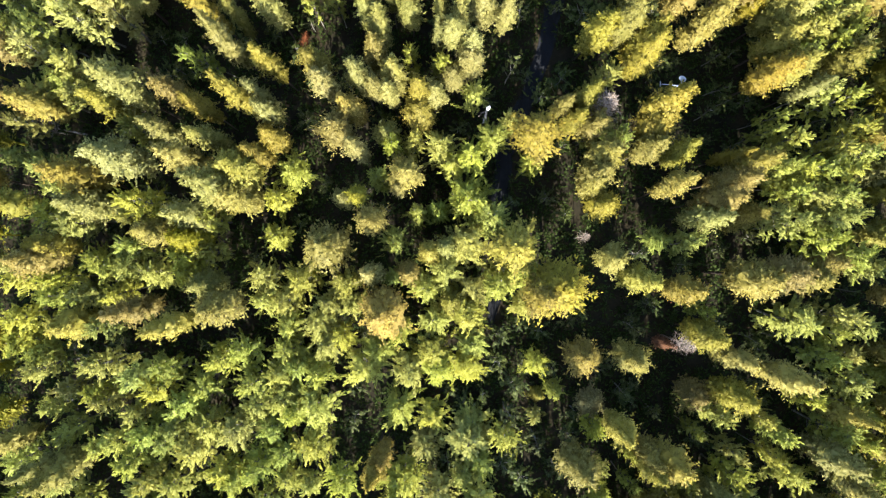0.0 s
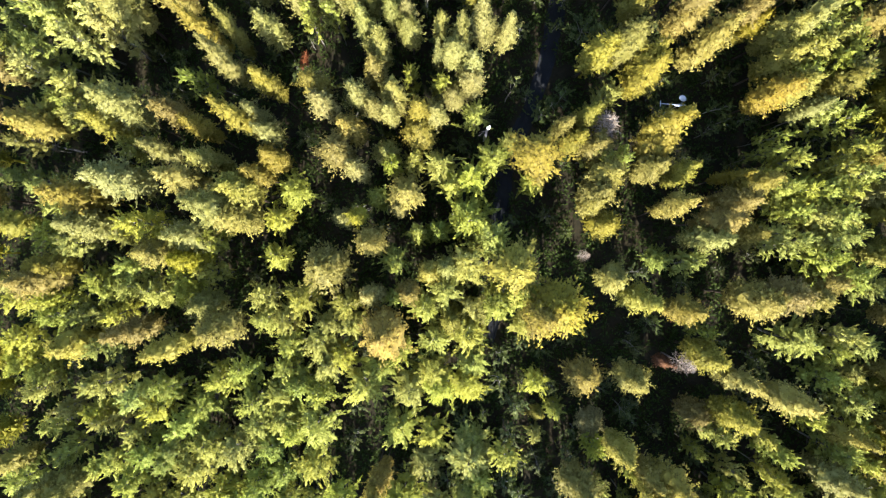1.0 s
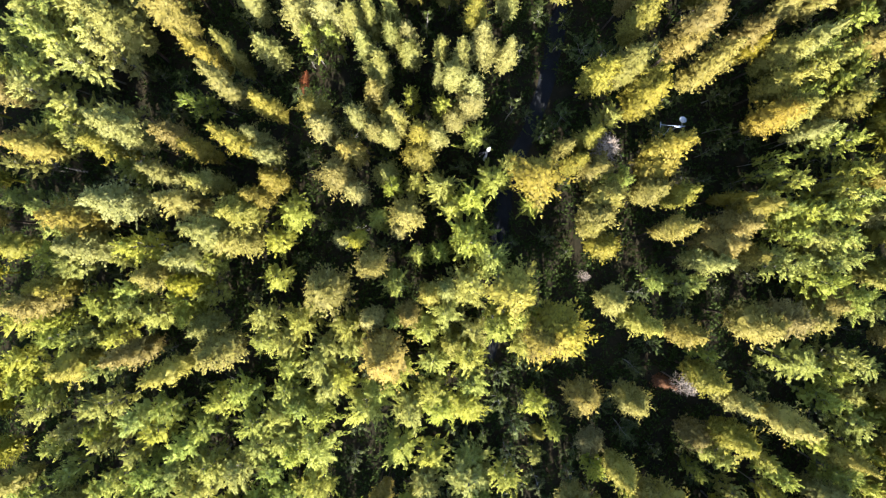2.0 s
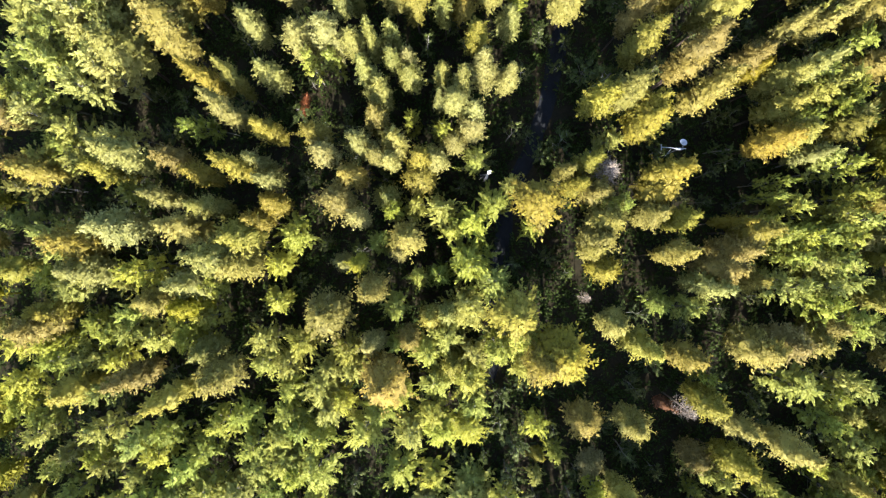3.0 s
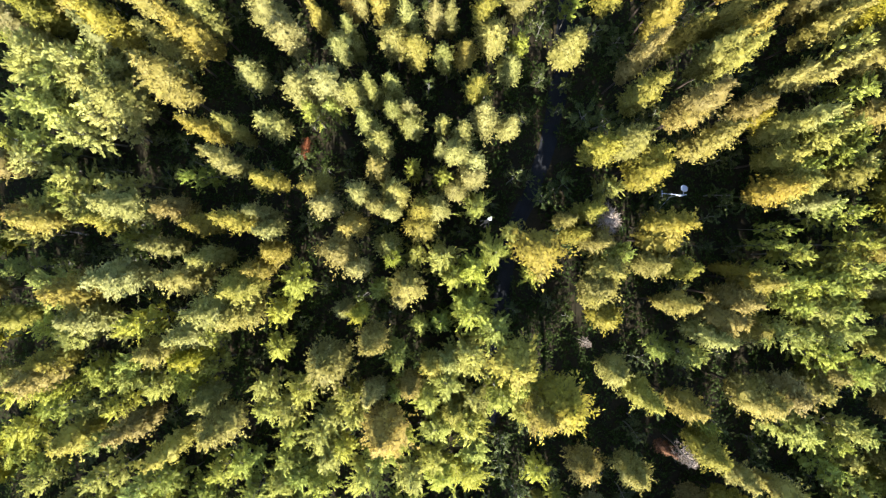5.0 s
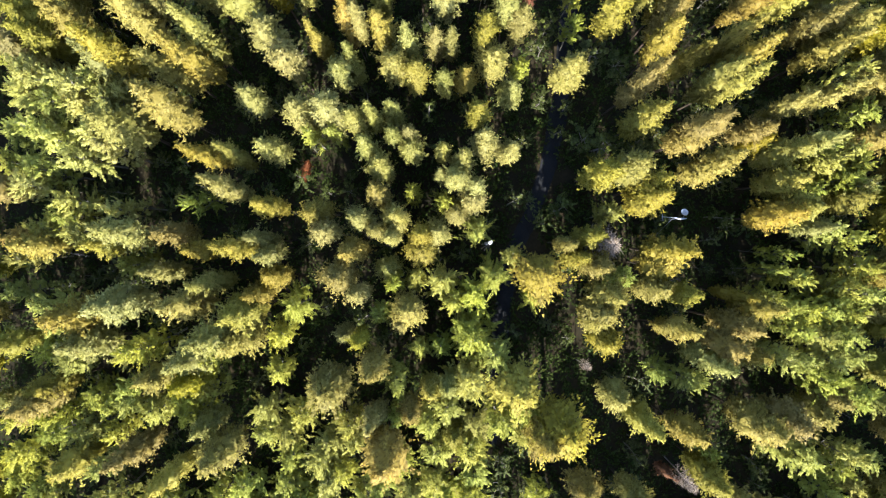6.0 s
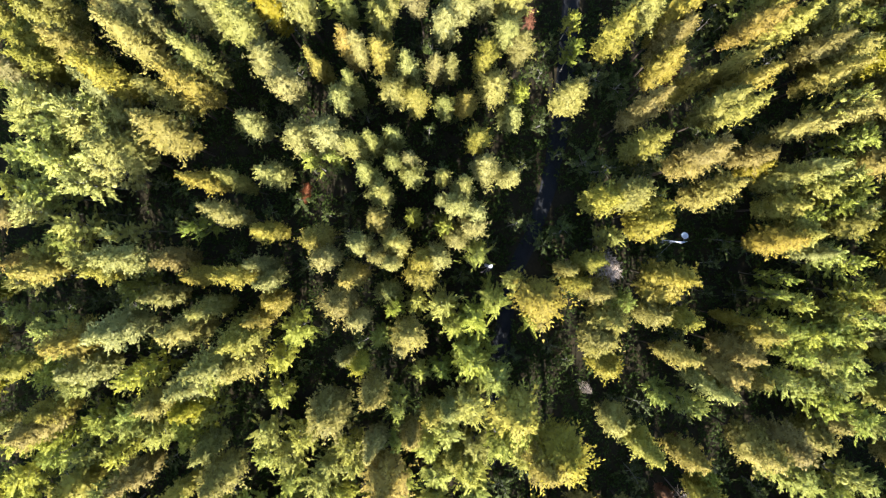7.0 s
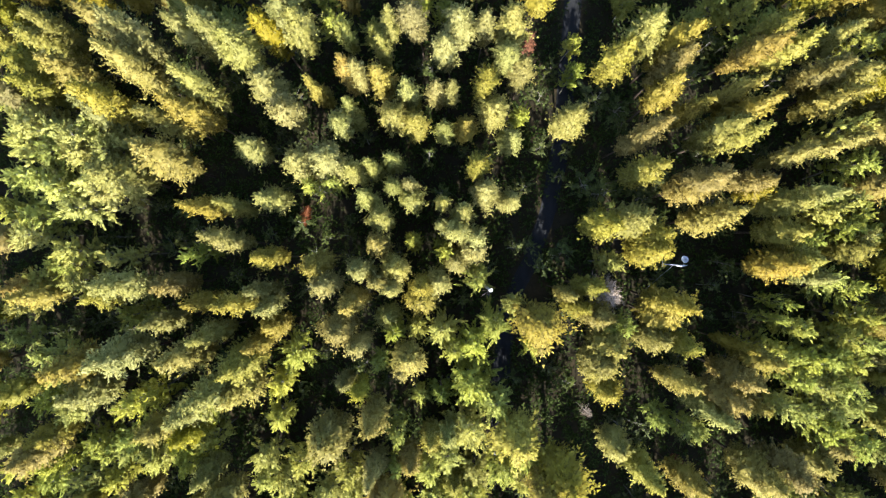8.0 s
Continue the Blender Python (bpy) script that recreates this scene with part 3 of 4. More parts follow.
pine(-10.5, 43.3, 19.1, 0.99, "pale")
pine(-6.8, 42.4, 18.1, 1.06, "pale")
pine(-3.5, 45.0, 18.9, 1.43, "pale")
pine(-0.1, 42.1, 18.3, 1.44, "pale")
pine(7.1, 45.5, 17.5, 1.80, "pale")
pine(6.4, 41.9, 15.2, 1.46, "pale")
pine(8.6, 41.0, 14.8, 1.47, "pale")
pine(-0.9, 38.3, 16.4, 1.15, "pale")
pine(0.6, 38.3, 16.4, 1.09, "pale")
pine(-9.9, 36.2, 17.8, 1.29, "pale")
pine(-11.2, 34.4, 16.0, 1.33, "pale")
pine(-5.5, 35.1, 16.4, 1.66, "pale")
pine(-0.1, 34.1, 14.7, 1.15, "pale")
pine(5.4, 36.3, 14.7, 1.71, "pale")
pine(7.5, 33.5, 13.0, 1.45, "pale")
pine(-12.7, 30.4, 18.0, 1.84, "pale")
pine(-9.5, 29.3, 18.3, 1.33, "pale")
pine(-5.7, 30.6, 17.1, 1.15, "pale")
pine(-8.6, 26.9, 17.3, 1.15, "pale")
pine(-5.6, 27.6, 17.1, 0.96, "pale")
pine(-3.8, 28.0, 15.8, 1.03, "pale")
pine(-4.0, 26.7, 14.3, 1.52, "pale")
pine(-0.1, 26.0, 17.8, 0.84, "pale")
pine(-0.5, 23.7, 17.0, 0.80, "pale")
pine(0.9, 22.9, 17.7, 1.25, "pale")
pine(3.3, 22.4, 16.7, 1.47, "pale")
pine(-9.4, 18.8, 18.1, 1.29, "pale")
pine(-5.2, 19.1, 17.4, 1.45, "pale")
pine(1.2, 19.7, 11.4, 1.54, "pale")
pine(-12.7, 17.3, 19.2, 1.31, "pale")
broadleaf(-17.2, 8.4, 10.5, 2.13, "lime")
broadleaf(-18.6, 6.1, 11.5, 1.61, "lime")
pine(-9.6, 11.0, 17.9, 1.18, "pale")
pine(-6.6, 13.3, 10.6, 1.44, "pale")
pine(-5.2, 7.0, 11.0, 0.94, "pale")
pine(-11.2, 5.9, 12.3, 1.14, "pale")
pine(0.1, 0.2, 13.4, 1.22, "pale")
pine(-7.5, -2.3, 20.1, 1.29, "pale")
pine(-27.1, 45.4, 21.1, 1.11, "pale")
pine(-16.6, 45.7, 19.1, 1.84, "pale")
pine(14.3, 35.5, 14.8, 1.82, "pale")
pine(-23.1, 22.4, 21.5, 1.25, "pale")
pine(-19.1, 26.6, 16.6, 1.43, "pale")
pine(28.8, 3.3, 19.1, 1.56, "pale")
pine(-44.5, -23.9, 16.8, 1.22, "pale")
pine(17.7, -18.6, 6.4, 1.66, "pale")
pine(42.7, -22.6, 17.3, 1.81, "pale")
pine(-44.9, 15.8, 16.3, 1.38, "tan")
pine(-31.1, 2.0, 17.5, 1.55, "tan")
pine(-44.0, 0.3, 14.9, 1.63, "tan")
pine(-41.5, -8.4, 14.2, 1.84, "tan")
pine(-24.2, -6.4, 18.2, 2.05, "tan")
pine(17.6, 40.8, 22.2, 1.79, "tan")
pine(32.7, 41.6, 21.1, 1.40, "tan")
pine(21.7, 21.0, 19.6, 1.63, "tan")
pine(36.4, 19.3, 17.0, 1.70, "tan")
pine(-10.3, 39.5, 20.8, 1.12, "tan")
pine(-7.2, 39.3, 18.0, 1.40, "tan")
pine(-2.7, 17.0, 17.5, 1.10, "tan")
pine(-4.4, 8.6, 12.2, 1.90, "tan")
pine(10.8, 12.9, 16.0, 2.53, "tan")
pine(8.1, 0.0, 16.0, 2.65, "tan")
pine(-6.5, -6.7, 18.7, 2.35, "tan")
pine(11.1, -5.0, 17.4, 1.90, "tan")
pine(-47.4, 16.7, 14.0, 1.62, "tan")
pine(13.2, -3.9, 17.4, 3.04, "tan")
pine(-6.6, -22.9, 15.0, 1.15, "tan")
pine(16.3, -12.4, 11.0, 2.20, "tan")
pine(36.4, -13.4, 19.9, 1.60, "tan")
pine(25.2, -23.1, 16.1, 2.05, "tan")
pine(-26.0, 15.4, 17.8, 1.18, "olive")
pine(-27.6, 1.3, 17.1, 1.49, "olive")
pine(-18.9, 43.9, 19.6, 1.54, "olive")
pine(26.1, 35.8, 19.8, 1.37, "olive")
pine(34.1, 43.8, 20.1, 1.55, "olive")
pine(34.9, 27.5, 13.8, 1.10, "olive")
pine(44.7, 21.2, 14.7, 1.62, "olive")
pine(4.3, 38.9, 18.0, 1.28, "olive")
pine(2.4, 34.4, 15.1, 1.30, "olive")
pine(3.4, 29.8, 18.3, 1.18, "olive")
pine(-9.2, 5.6, 15.7, 1.03, "olive")
pine(-2.6, 15.3, 13.1, 1.86, "olive")
pine(15.1, 14.5, 14.8, 1.18, "olive")
broadleaf(-35.0, 13.7, 12.9, 1.66, "green")
broadleaf(-26.5, 3.2, 13.1, 1.77, "green")
broadleaf(-44.4, -3.6, 12.0, 1.32, "green")
broadleaf(-34.0, 0.6, 14.8, 1.5, "green")
broadleaf(-36.2, -1.8, 10.8, 1.65, "green")
broadleaf(-32.8, -2.4, 12.0, 1.86, "green")
broadleaf(-44.4, -5.5, 11.2, 1.64, "green")
broadleaf(-41.2, -5.8, 11.2, 1.88, "green")
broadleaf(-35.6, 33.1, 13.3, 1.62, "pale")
broadleaf(19.9, 12.7, 13.4, 1.41, "green")
broadleaf(25.4, 0.8, 9.2, 1.44, "green")
broadleaf(18.0, 12.4, 14.1, 1.4, "green")
broadleaf(-8.0, 45.5, 13.0, 1.24, "green")
broadleaf(-12.3, 28.1, 14.8, 1.04, "green")
broadleaf(0.1, 21.0, 12.9, 1.24, "green")
broadleaf(3.3, 17.7, 11.8, 1.51, "green")
broadleaf(-5.7, 11.8, 12.9, 1.24, "green")
broadleaf(-0.6, 4.5, 10.2, 1.36, "green")
broadleaf(-5.5, 0.5, 14.2, 1.51, "green")
broadleaf(-5.1, -3.1, 12.8, 1.31, "green")
broadleaf(-16.7, -13.8, 9.5, 1.62, "green")
broadleaf(14.8, 45.2, 9.6, 1.08, "green")
broadleaf(15.1, 41.4, 10.3, 1.21, "green")
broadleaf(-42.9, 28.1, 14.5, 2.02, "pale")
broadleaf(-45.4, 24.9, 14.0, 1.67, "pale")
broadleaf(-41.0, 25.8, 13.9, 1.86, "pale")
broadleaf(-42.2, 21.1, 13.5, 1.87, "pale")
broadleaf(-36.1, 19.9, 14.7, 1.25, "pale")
broadleaf(-26.8, 20.3, 17.1, 1.22, "green")
broadleaf(42.4, 1.4, 13.9, 2.03, "green")
broadleaf(45.9, -0.5, 13.2, 2.05, "green")
broadleaf(-31.5, -13.4, 12.2, 1.73, "green")
broadleaf(-34.7, -14.5, 12.9, 1.72, "green")
broadleaf(-29.8, -17.9, 11.8, 1.81, "green")
broadleaf(-26.0, -12.5, 10.5, 1.85, "green")
broadleaf(-39.2, -22.5, 11.5, 1.75, "green")
broadleaf(-34.0, -21.5, 10.8, 1.84, "green")
broadleaf(-35.7, -24.8, 11.1, 1.83, "green")
broadleaf(-31.1, -20.9, 10.2, 1.61, "green")
broadleaf(-32.0, -22.7, 10.5, 1.42, "green")
broadleaf(-31.2, -27.1, 10.0, 1.86, "green")
broadleaf(-22.3, -15.2, 10.2, 2.21, "green")
broadleaf(-18.5, -18.0, 9.1, 2.25, "green")
broadleaf(-21.9, -18.1, 9.5, 1.8, "green")
broadleaf(-17.1, -19.4, 9.5, 1.8, "green")
broadleaf(-20.3, -21.4, 8.6, 1.9, "green")
broadleaf(-21.8, -25.4, 9.9, 2.23, "green")
broadleaf(-18.9, -23.8, 9.1, 1.82, "green")
broadleaf(-24.3, -26.7, 9.9, 1.79, "green")
broadleaf(2.4, -27.2, 6.8, 1.87, "green")
broadleaf(18.0, -21.4, 8.4, 1.39, "green")
broadleaf(30.0, -18.3, 10.5, 1.42, "green")
broadleaf(40.7, -8.1, 11.2, 2.46, "green")
broadleaf(47.2, -21.9, 12.7, 1.51, "green")
broadleaf(33.6, -25.8, 11.8, 1.75, "green")
broadleaf(39.3, -25.6, 12.5, 1.9, "green")
broadleaf(-47.7, 14.3, 12.1, 1.32, "lime")
broadleaf(-45.6, 17.5, 12.1, 1.98, "lime")
broadleaf(-43.5, 19.0, 12.3, 1.62, "lime")
broadleaf(-41.4, 17.7, 12.9, 1.66, "lime")
broadleaf(-44.9, 8.8, 12.1, 1.86, "lime")
broadleaf(-43.0, 6.7, 13.2, 1.3, "lime")
broadleaf(-31.8, 5.1, 18.8, 1.73, "lime")
broadleaf(-44.0, 4.1, 12.7, 1.72, "lime")
broadleaf(-42.0, 3.4, 12.2, 1.92, "lime")
broadleaf(-35.2, 3.3, 13.1, 1.54, "lime")
broadleaf(-48.2, -3.6, 11.9, 1.87, "lime")
broadleaf(-40.0, -0.9, 10.2, 1.67, "lime")
broadleaf(-38.9, -2.8, 10.0, 1.67, "lime")
broadleaf(-29.1, -0.8, 13.3, 1.77, "lime")
broadleaf(-28.4, -2.7, 13.2, 1.59, "lime")
broadleaf(-26.8, -0.2, 12.7, 1.31, "lime")
broadleaf(-37.2, -5.4, 11.1, 1.64, "lime")
broadleaf(-49.0, -8.1, 10.8, 1.9, "lime")
broadleaf(-38.5, -9.0, 12.7, 1.43, "lime")
broadleaf(-20.8, -3.1, 9.9, 1.8, "lime")
broadleaf(-21.0, -5.7, 9.2, 1.69, "lime")
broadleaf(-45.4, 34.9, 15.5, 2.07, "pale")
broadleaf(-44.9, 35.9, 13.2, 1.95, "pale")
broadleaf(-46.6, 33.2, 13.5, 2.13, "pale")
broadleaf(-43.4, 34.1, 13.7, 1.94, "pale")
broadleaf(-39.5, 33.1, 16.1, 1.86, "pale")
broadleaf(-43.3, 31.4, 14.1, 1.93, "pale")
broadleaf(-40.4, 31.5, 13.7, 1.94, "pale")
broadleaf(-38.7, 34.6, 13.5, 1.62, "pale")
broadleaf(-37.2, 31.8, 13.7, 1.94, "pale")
broadleaf(46.5, 43.8, 13.4, 1.94, "lime")
broadleaf(41.6, 33.7, 20.2, 1.42, "lime")
broadleaf(46.4, 30.4, 13.5, 1.7, "lime")
broadleaf(44.3, 26.7, 13.9, 1.81, "lime")
broadleaf(41.7, 26.8, 13.3, 1.59, "lime")
broadleaf(42.5, 25.1, 13.8, 1.75, "lime")
broadleaf(45.4, 25.0, 13.6, 1.64, "lime")
broadleaf(43.7, 23.4, 13.7, 1.64, "lime")
broadleaf(40.6, 22.1, 13.2, 1.36, "lime")
broadleaf(45.9, 22.3, 14.2, 1.63, "lime")
broadleaf(42.3, 17.8, 13.3, 1.59, "lime")
broadleaf(44.6, 16.5, 14.2, 1.63, "lime")
broadleaf(35.9, 10.2, 14.4, 1.28, "lime")
broadleaf(37.5, 9.3, 14.2, 1.8, "lime")
broadleaf(40.0, 8.5, 14.1, 1.8, "lime")
broadleaf(42.8, 9.1, 13.5, 1.82, "lime")
broadleaf(44.7, 8.6, 14.2, 1.8, "lime")
broadleaf(39.0, 6.7, 13.8, 1.64, "lime")
broadleaf(41.4, 6.1, 13.7, 1.81, "lime")
broadleaf(44.0, 6.2, 14.4, 1.8, "lime")
broadleaf(46.1, 10.3, 13.8, 1.81, "lime")
broadleaf(43.6, 11.1, 13.9, 1.58, "lime")
broadleaf(46.1, 13.8, 13.8, 1.75, "lime")
broadleaf(37.0, 13.2, 13.4, 0.78, "lime")
broadleaf(38.8, 11.9, 14.1, 1.4, "lime")
broadleaf(38.2, 14.6, 13.1, 0.84, "lime")
broadleaf(42.7, 3.2, 13.6, 1.82, "lime")
broadleaf(45.4, 3.7, 13.2, 1.65, "lime")
broadleaf(39.3, 3.0, 14.2, 1.63, "lime")
broadleaf(37.3, 4.4, 13.7, 1.46, "lime")
broadleaf(8.9, 36.6, 10.7, 1.22, "lime")
broadleaf(-14.3, 27.7, 16.2, 1.07, "lime")
broadleaf(-3.8, 22.3, 11.8, 1.02, "lime")
broadleaf(-0.9, 11.9, 11.7, 1.81, "lime")
broadleaf(-2.8, 12.4, 12.1, 1.32, "lime")
broadleaf(5.8, 12.7, 13.4, 1.82, "lime")
broadleaf(2.9, 10.2, 13.1, 2.01, "lime")
broadleaf(1.0, 9.3, 11.4, 1.51, "lime")
broadleaf(7.4, 14.6, 10.8, 1.34, "lime")
broadleaf(10.1, 10.2, 11.5, 1.33, "lime")
broadleaf(-7.6, 8.1, 11.4, 1.33, "lime")
broadleaf(-19.2, 1.6, 9.6, 1.62, "lime")
broadleaf(-3.1, 4.4, 10.1, 1.23, "lime")
broadleaf(3.1, 5.3, 12.3, 2.44, "lime")
broadleaf(5.6, 3.9, 12.3, 2.2, "lime")
broadleaf(2.8, 1.3, 12.2, 2.45, "lime")
broadleaf(-16.3, -3.1, 10.0, 2.1, "lime")
broadleaf(0.4, -2.0, 11.6, 2.17, "lime")
broadleaf(-10.8, -3.9, 13.9, 1.69, "lime")
broadleaf(-12.9, -6.1, 11.4, 1.64, "lime")
broadleaf(-10.7, -6.5, 11.7, 1.51, "lime")
broadleaf(-2.1, -4.5, 10.6, 1.84, "lime")
broadleaf(3.6, -4.7, 10.5, 1.91, "lime")
broadleaf(2.4, -7.9, 10.3, 2.22, "lime")
broadleaf(-1.2, -8.3, 8.8, 1.82, "lime")
broadleaf(9.5, -3.0, 11.3, 1.88, "lime")
broadleaf(7.0, -3.6, 11.4, 2.11, "lime")
broadleaf(9.5, -6.9, 9.0, 1.8, "lime")
broadleaf(-18.7, -6.3, 9.6, 1.87, "lime")
broadleaf(-14.2, -8.0, 11.5, 2.06, "lime")
broadleaf(-18.2, -8.9, 9.3, 1.69, "lime")
broadleaf(-18.1, -11.8, 9.1, 2.13, "lime")
broadleaf(-13.0, -11.2, 10.9, 2.08, "lime")
broadleaf(-11.4, -9.9, 10.8, 1.53, "lime")
broadleaf(-5.2, -9.7, 9.2, 1.69, "lime")
broadleaf(-6.9, -11.8, 9.2, 2.13, "lime")
broadleaf(-1.6, -12.0, 8.1, 2.1, "lime")
broadleaf(3.4, -11.7, 7.6, 1.98, "lime")
broadleaf(2.5, -13.7, 8.3, 1.97, "lime")
broadleaf(-9.6, -13.6, 10.1, 2.22, "lime")
broadleaf(-14.1, -14.5, 10.3, 1.91, "lime")
broadleaf(-4.2, -15.0, 7.4, 2.12, "lime")
broadleaf(-0.3, -14.8, 7.3, 2.31, "lime")
broadleaf(-18.8, -14.6, 9.3, 1.94, "lime")
broadleaf(10.7, -13.5, 8.5, 1.52, "lime")
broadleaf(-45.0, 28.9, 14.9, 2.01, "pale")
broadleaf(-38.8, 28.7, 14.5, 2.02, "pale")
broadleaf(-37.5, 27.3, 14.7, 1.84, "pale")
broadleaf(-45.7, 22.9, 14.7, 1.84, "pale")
broadleaf(27.4, 1.0, 14.3, 1.41, "lime")
broadleaf(-47.2, -12.0, 9.8, 1.51, "lime")
broadleaf(-46.8, -13.9, 11.2, 1.62, "lime")
broadleaf(-38.7, -12.6, 13.3, 1.77, "lime")
broadleaf(-43.1, -15.9, 11.3, 1.34, "lime")
broadleaf(-40.6, -16.7, 10.2, 1.43, "lime")
broadleaf(-39.4, -17.6, 10.1, 1.5, "lime")
broadleaf(-33.1, -16.2, 11.3, 1.83, "lime")
broadleaf(-35.6, -19.0, 10.0, 1.61, "lime")
broadleaf(-27.4, -15.8, 10.2, 1.93, "lime")
broadleaf(-27.3, -20.2, 10.3, 2.14, "lime")
broadleaf(-45.5, -18.7, 9.4, 1.37, "lime")
broadleaf(-42.6, -20.9, 11.9, 1.46, "lime")
broadleaf(-28.7, -23.4, 10.1, 2.22, "lime")
broadleaf(-33.7, -26.6, 11.4, 1.58, "lime")
broadleaf(-25.4, -25.8, 10.3, 1.78, "lime")
broadleaf(-22.8, -11.3, 10.7, 1.84, "lime")
broadleaf(-14.4, -18.9, 10.3, 2.57, "lime")
broadleaf(-24.0, -21.3, 10.8, 2.19, "lime")
broadleaf(-14.7, -23.0, 9.2, 2.32, "lime")
broadleaf(-5.6, -19.4, 6.4, 2.34, "lime")
broadleaf(-1.6, -20.0, 6.5, 1.96, "lime")
broadleaf(-2.3, -24.1, 6.2, 1.96, "lime")
broadleaf(-4.2, -27.7, 7.3, 2.68, "lime")
broadleaf(-15.7, -27.8, 8.7, 1.24, "lime")
broadleaf(13.4, -16.9, 8.3, 1.17, "lime")
broadleaf(11.1, -20.0, 6.4, 1.05, "lime")
broadleaf(3.8, -21.2, 4.7, 2.01, "lime")
broadleaf(3.1, -23.4, 6.4, 2.71, "lime")
broadleaf(7.4, -22.4, 9.3, 1.74, "lime")
broadleaf(4.4, -25.6, 5.9, 1.97, "lime")
broadleaf(21.2, -23.1, 12.1, 0.83, "lime")
broadleaf(18.2, -24.7, 11.7, 0.91, "lime")
broadleaf(21.8, -27.0, 11.3, 0.77, "lime")
broadleaf(29.4, -6.9, 13.3, 0.96, "lime")
broadleaf(32.4, -19.5, 10.4, 1.5, "lime")
broadleaf(29.8, -21.7, 9.5, 1.01, "lime")
broadleaf(33.6, -23.4, 11.8, 1.12, "lime")
broadleaf(37.3, -19.7, 10.7, 1.21, "lime")
broadleaf(38.2, -21.4, 12.3, 1.45, "lime")
broadleaf(38.0, -24.1, 11.8, 1.12, "lime")
broadleaf(40.9, -16.9, 13.1, 1.3, "lime")
broadleaf(44.9, -10.0, 11.0, 1.69, "lime")
broadleaf(44.3, -12.4, 11.5, 1.54, "lime")
broadleaf(45.5, -7.3, 13.2, 1.5, "lime")
broadleaf(47.1, -15.4, 12.0, 1.6, "lime")
broadleaf(44.4, -20.6, 13.1, 1.85, "lime")
broadleaf(28.0, -27.0, 10.7, 1.35, "lime")
pine(36.8, 31.2, 18.6, 1.08, "gold")
pine(39.1, 26.9, 19.5, 1.18, "pale")
pine(25.1, 7.3, 19.2, 1.25, "gold")
pine(29.6, 5.2, 19.2, 1.56, "tan")
pine(16.3, 16.9, 16.8, 1.31, "olive")
pine(32.2, 10.3, 16.5, 0.85, "gold")
pine(41.0, 17.9, 15.0, 1.01, "pale")
pine(17.1, 7.4, 13.8, 1.45, "gold")
broadleaf(18.9, 19.2, 13.0, 1.39, "lime")
pine(6.9, 26.1, 17.0, 1.25, "pale")
pine(17.2, 23.4, 17.9, 1.74, "gold")
young_tree(-43.3, 47.2, 7.2, 1.69, "green")
young_tree(-40.6, 42.3, 7.9, 1.51, "green")
young_tree(-8.4, 48.1, 7.3, 1.02, "green")
young_tree(-24.0, 32.5, 7.9, 1.51, "green")
young_tree(4.7, 42.8, 7.4, 1.42, "green")
young_tree(2.1, 35.2, 7.4, 1.52, "green")
young_tree(12.6, 42.8, 7.5, 1.52, "green")
young_tree(11.9, 39.5, 7.3, 1.35, "green")
young_tree(18.5, 39.5, 7.6, 2.36, "green")
young_tree(4.7, 31.8, 7.5, 1.52, "green")
young_tree(35.0, 41.5, 7.4, 2.03, "green")
young_tree(31.6, 46.0, 7.6, 2.02, "green")
young_tree(-41.3, 22.4, 7.4, 1.15, "green")
young_tree(-39.1, 13.6, 7.8, 1.34, "green")
young_tree(-37.4, 11.5, 7.8, 1.34, "green")
young_tree(-14.3, 22.4, 7.3, 1.01, "green")
young_tree(8.2, 21.8, 11.2, 1.35, "green")
young_tree(19.1, 28.3, 7.9, 2.35, "green")
young_tree(23.9, 28.7, 7.2, 2.03, "green")
young_tree(9.3, 28.3, 7.5, 1.35, "green")
young_tree(14.5, 20.5, 7.7, 1.68, "green")
young_tree(32.1, 16.5, 7.3, 1.02, "green")
young_tree(31.7, 13.2, 7.4, 1.15, "green")
young_tree(33.4, 19.2, 7.9, 1.34, "green")
young_tree(-34.5, 7.4, 7.5, 1.69, "green")
young_tree(-28.0, 5.4, 7.6, 1.35, "green")
young_tree(-9.7, 7.4, 7.8, 2.08, "green")
young_tree(-6.8, 5.3, 7.1, 1.36, "green")
young_tree(8.0, 5.4, 7.4, 1.42, "green")
young_tree(23.8, -0.6, 7.3, 1.35, "green")
young_tree(-10.7, -21.0, 7.6, 1.48, "green")
young_tree(11.6, -13.9, 7.2, 1.22, "green")
young_tree(8.3, -16.6, 7.0, 1.77, "green")
young_tree(7.6, -26.3, 7.5, 1.62, "green")
young_tree(37.7, -16.3, 7.6, 1.35, "green")
young_tree(22.0, -17.0, 7.6, 1.52, "green")
young_tree(22.8, -9.8, 7.2, 1.53, "green")
young_tree(33.1, -8.4, 7.7, 1.51, "green")
young_tree(6.9, -10.7, 7.6, 1.48, "green")
young_tree(6.8, -13.6, 7.3, 1.56, "green")
young_tree(9.2, -16.3, 7.6, 1.35, "green")
young_tree(7.9, -19.8, 7.9, 1.54, "green")
young_tree(11.0, -23.7, 7.1, 1.56, "green")
young_tree(14.2, -26.8, 7.6, 1.55, "green")
young_tree(9.2, -27.6, 7.6, 1.55, "green")
young_tree(13.1, -14.0, 7.9, 1.14, "green")
young_tree(14.9, -23.0, 7.0, 1.36, "green")
young_tree(17.2, 28.3, 7.5, 2.02, "green")
young_tree(21.1, 38.1, 7.7, 2.02, "green")
young_tree(30.2, 42.1, 7.7, 2.02, "green")
young_tree(36.0, 33.5, 7.9, 1.68, "green")
young_tree(40.1, 41.4, 7.7, 1.68, "green")
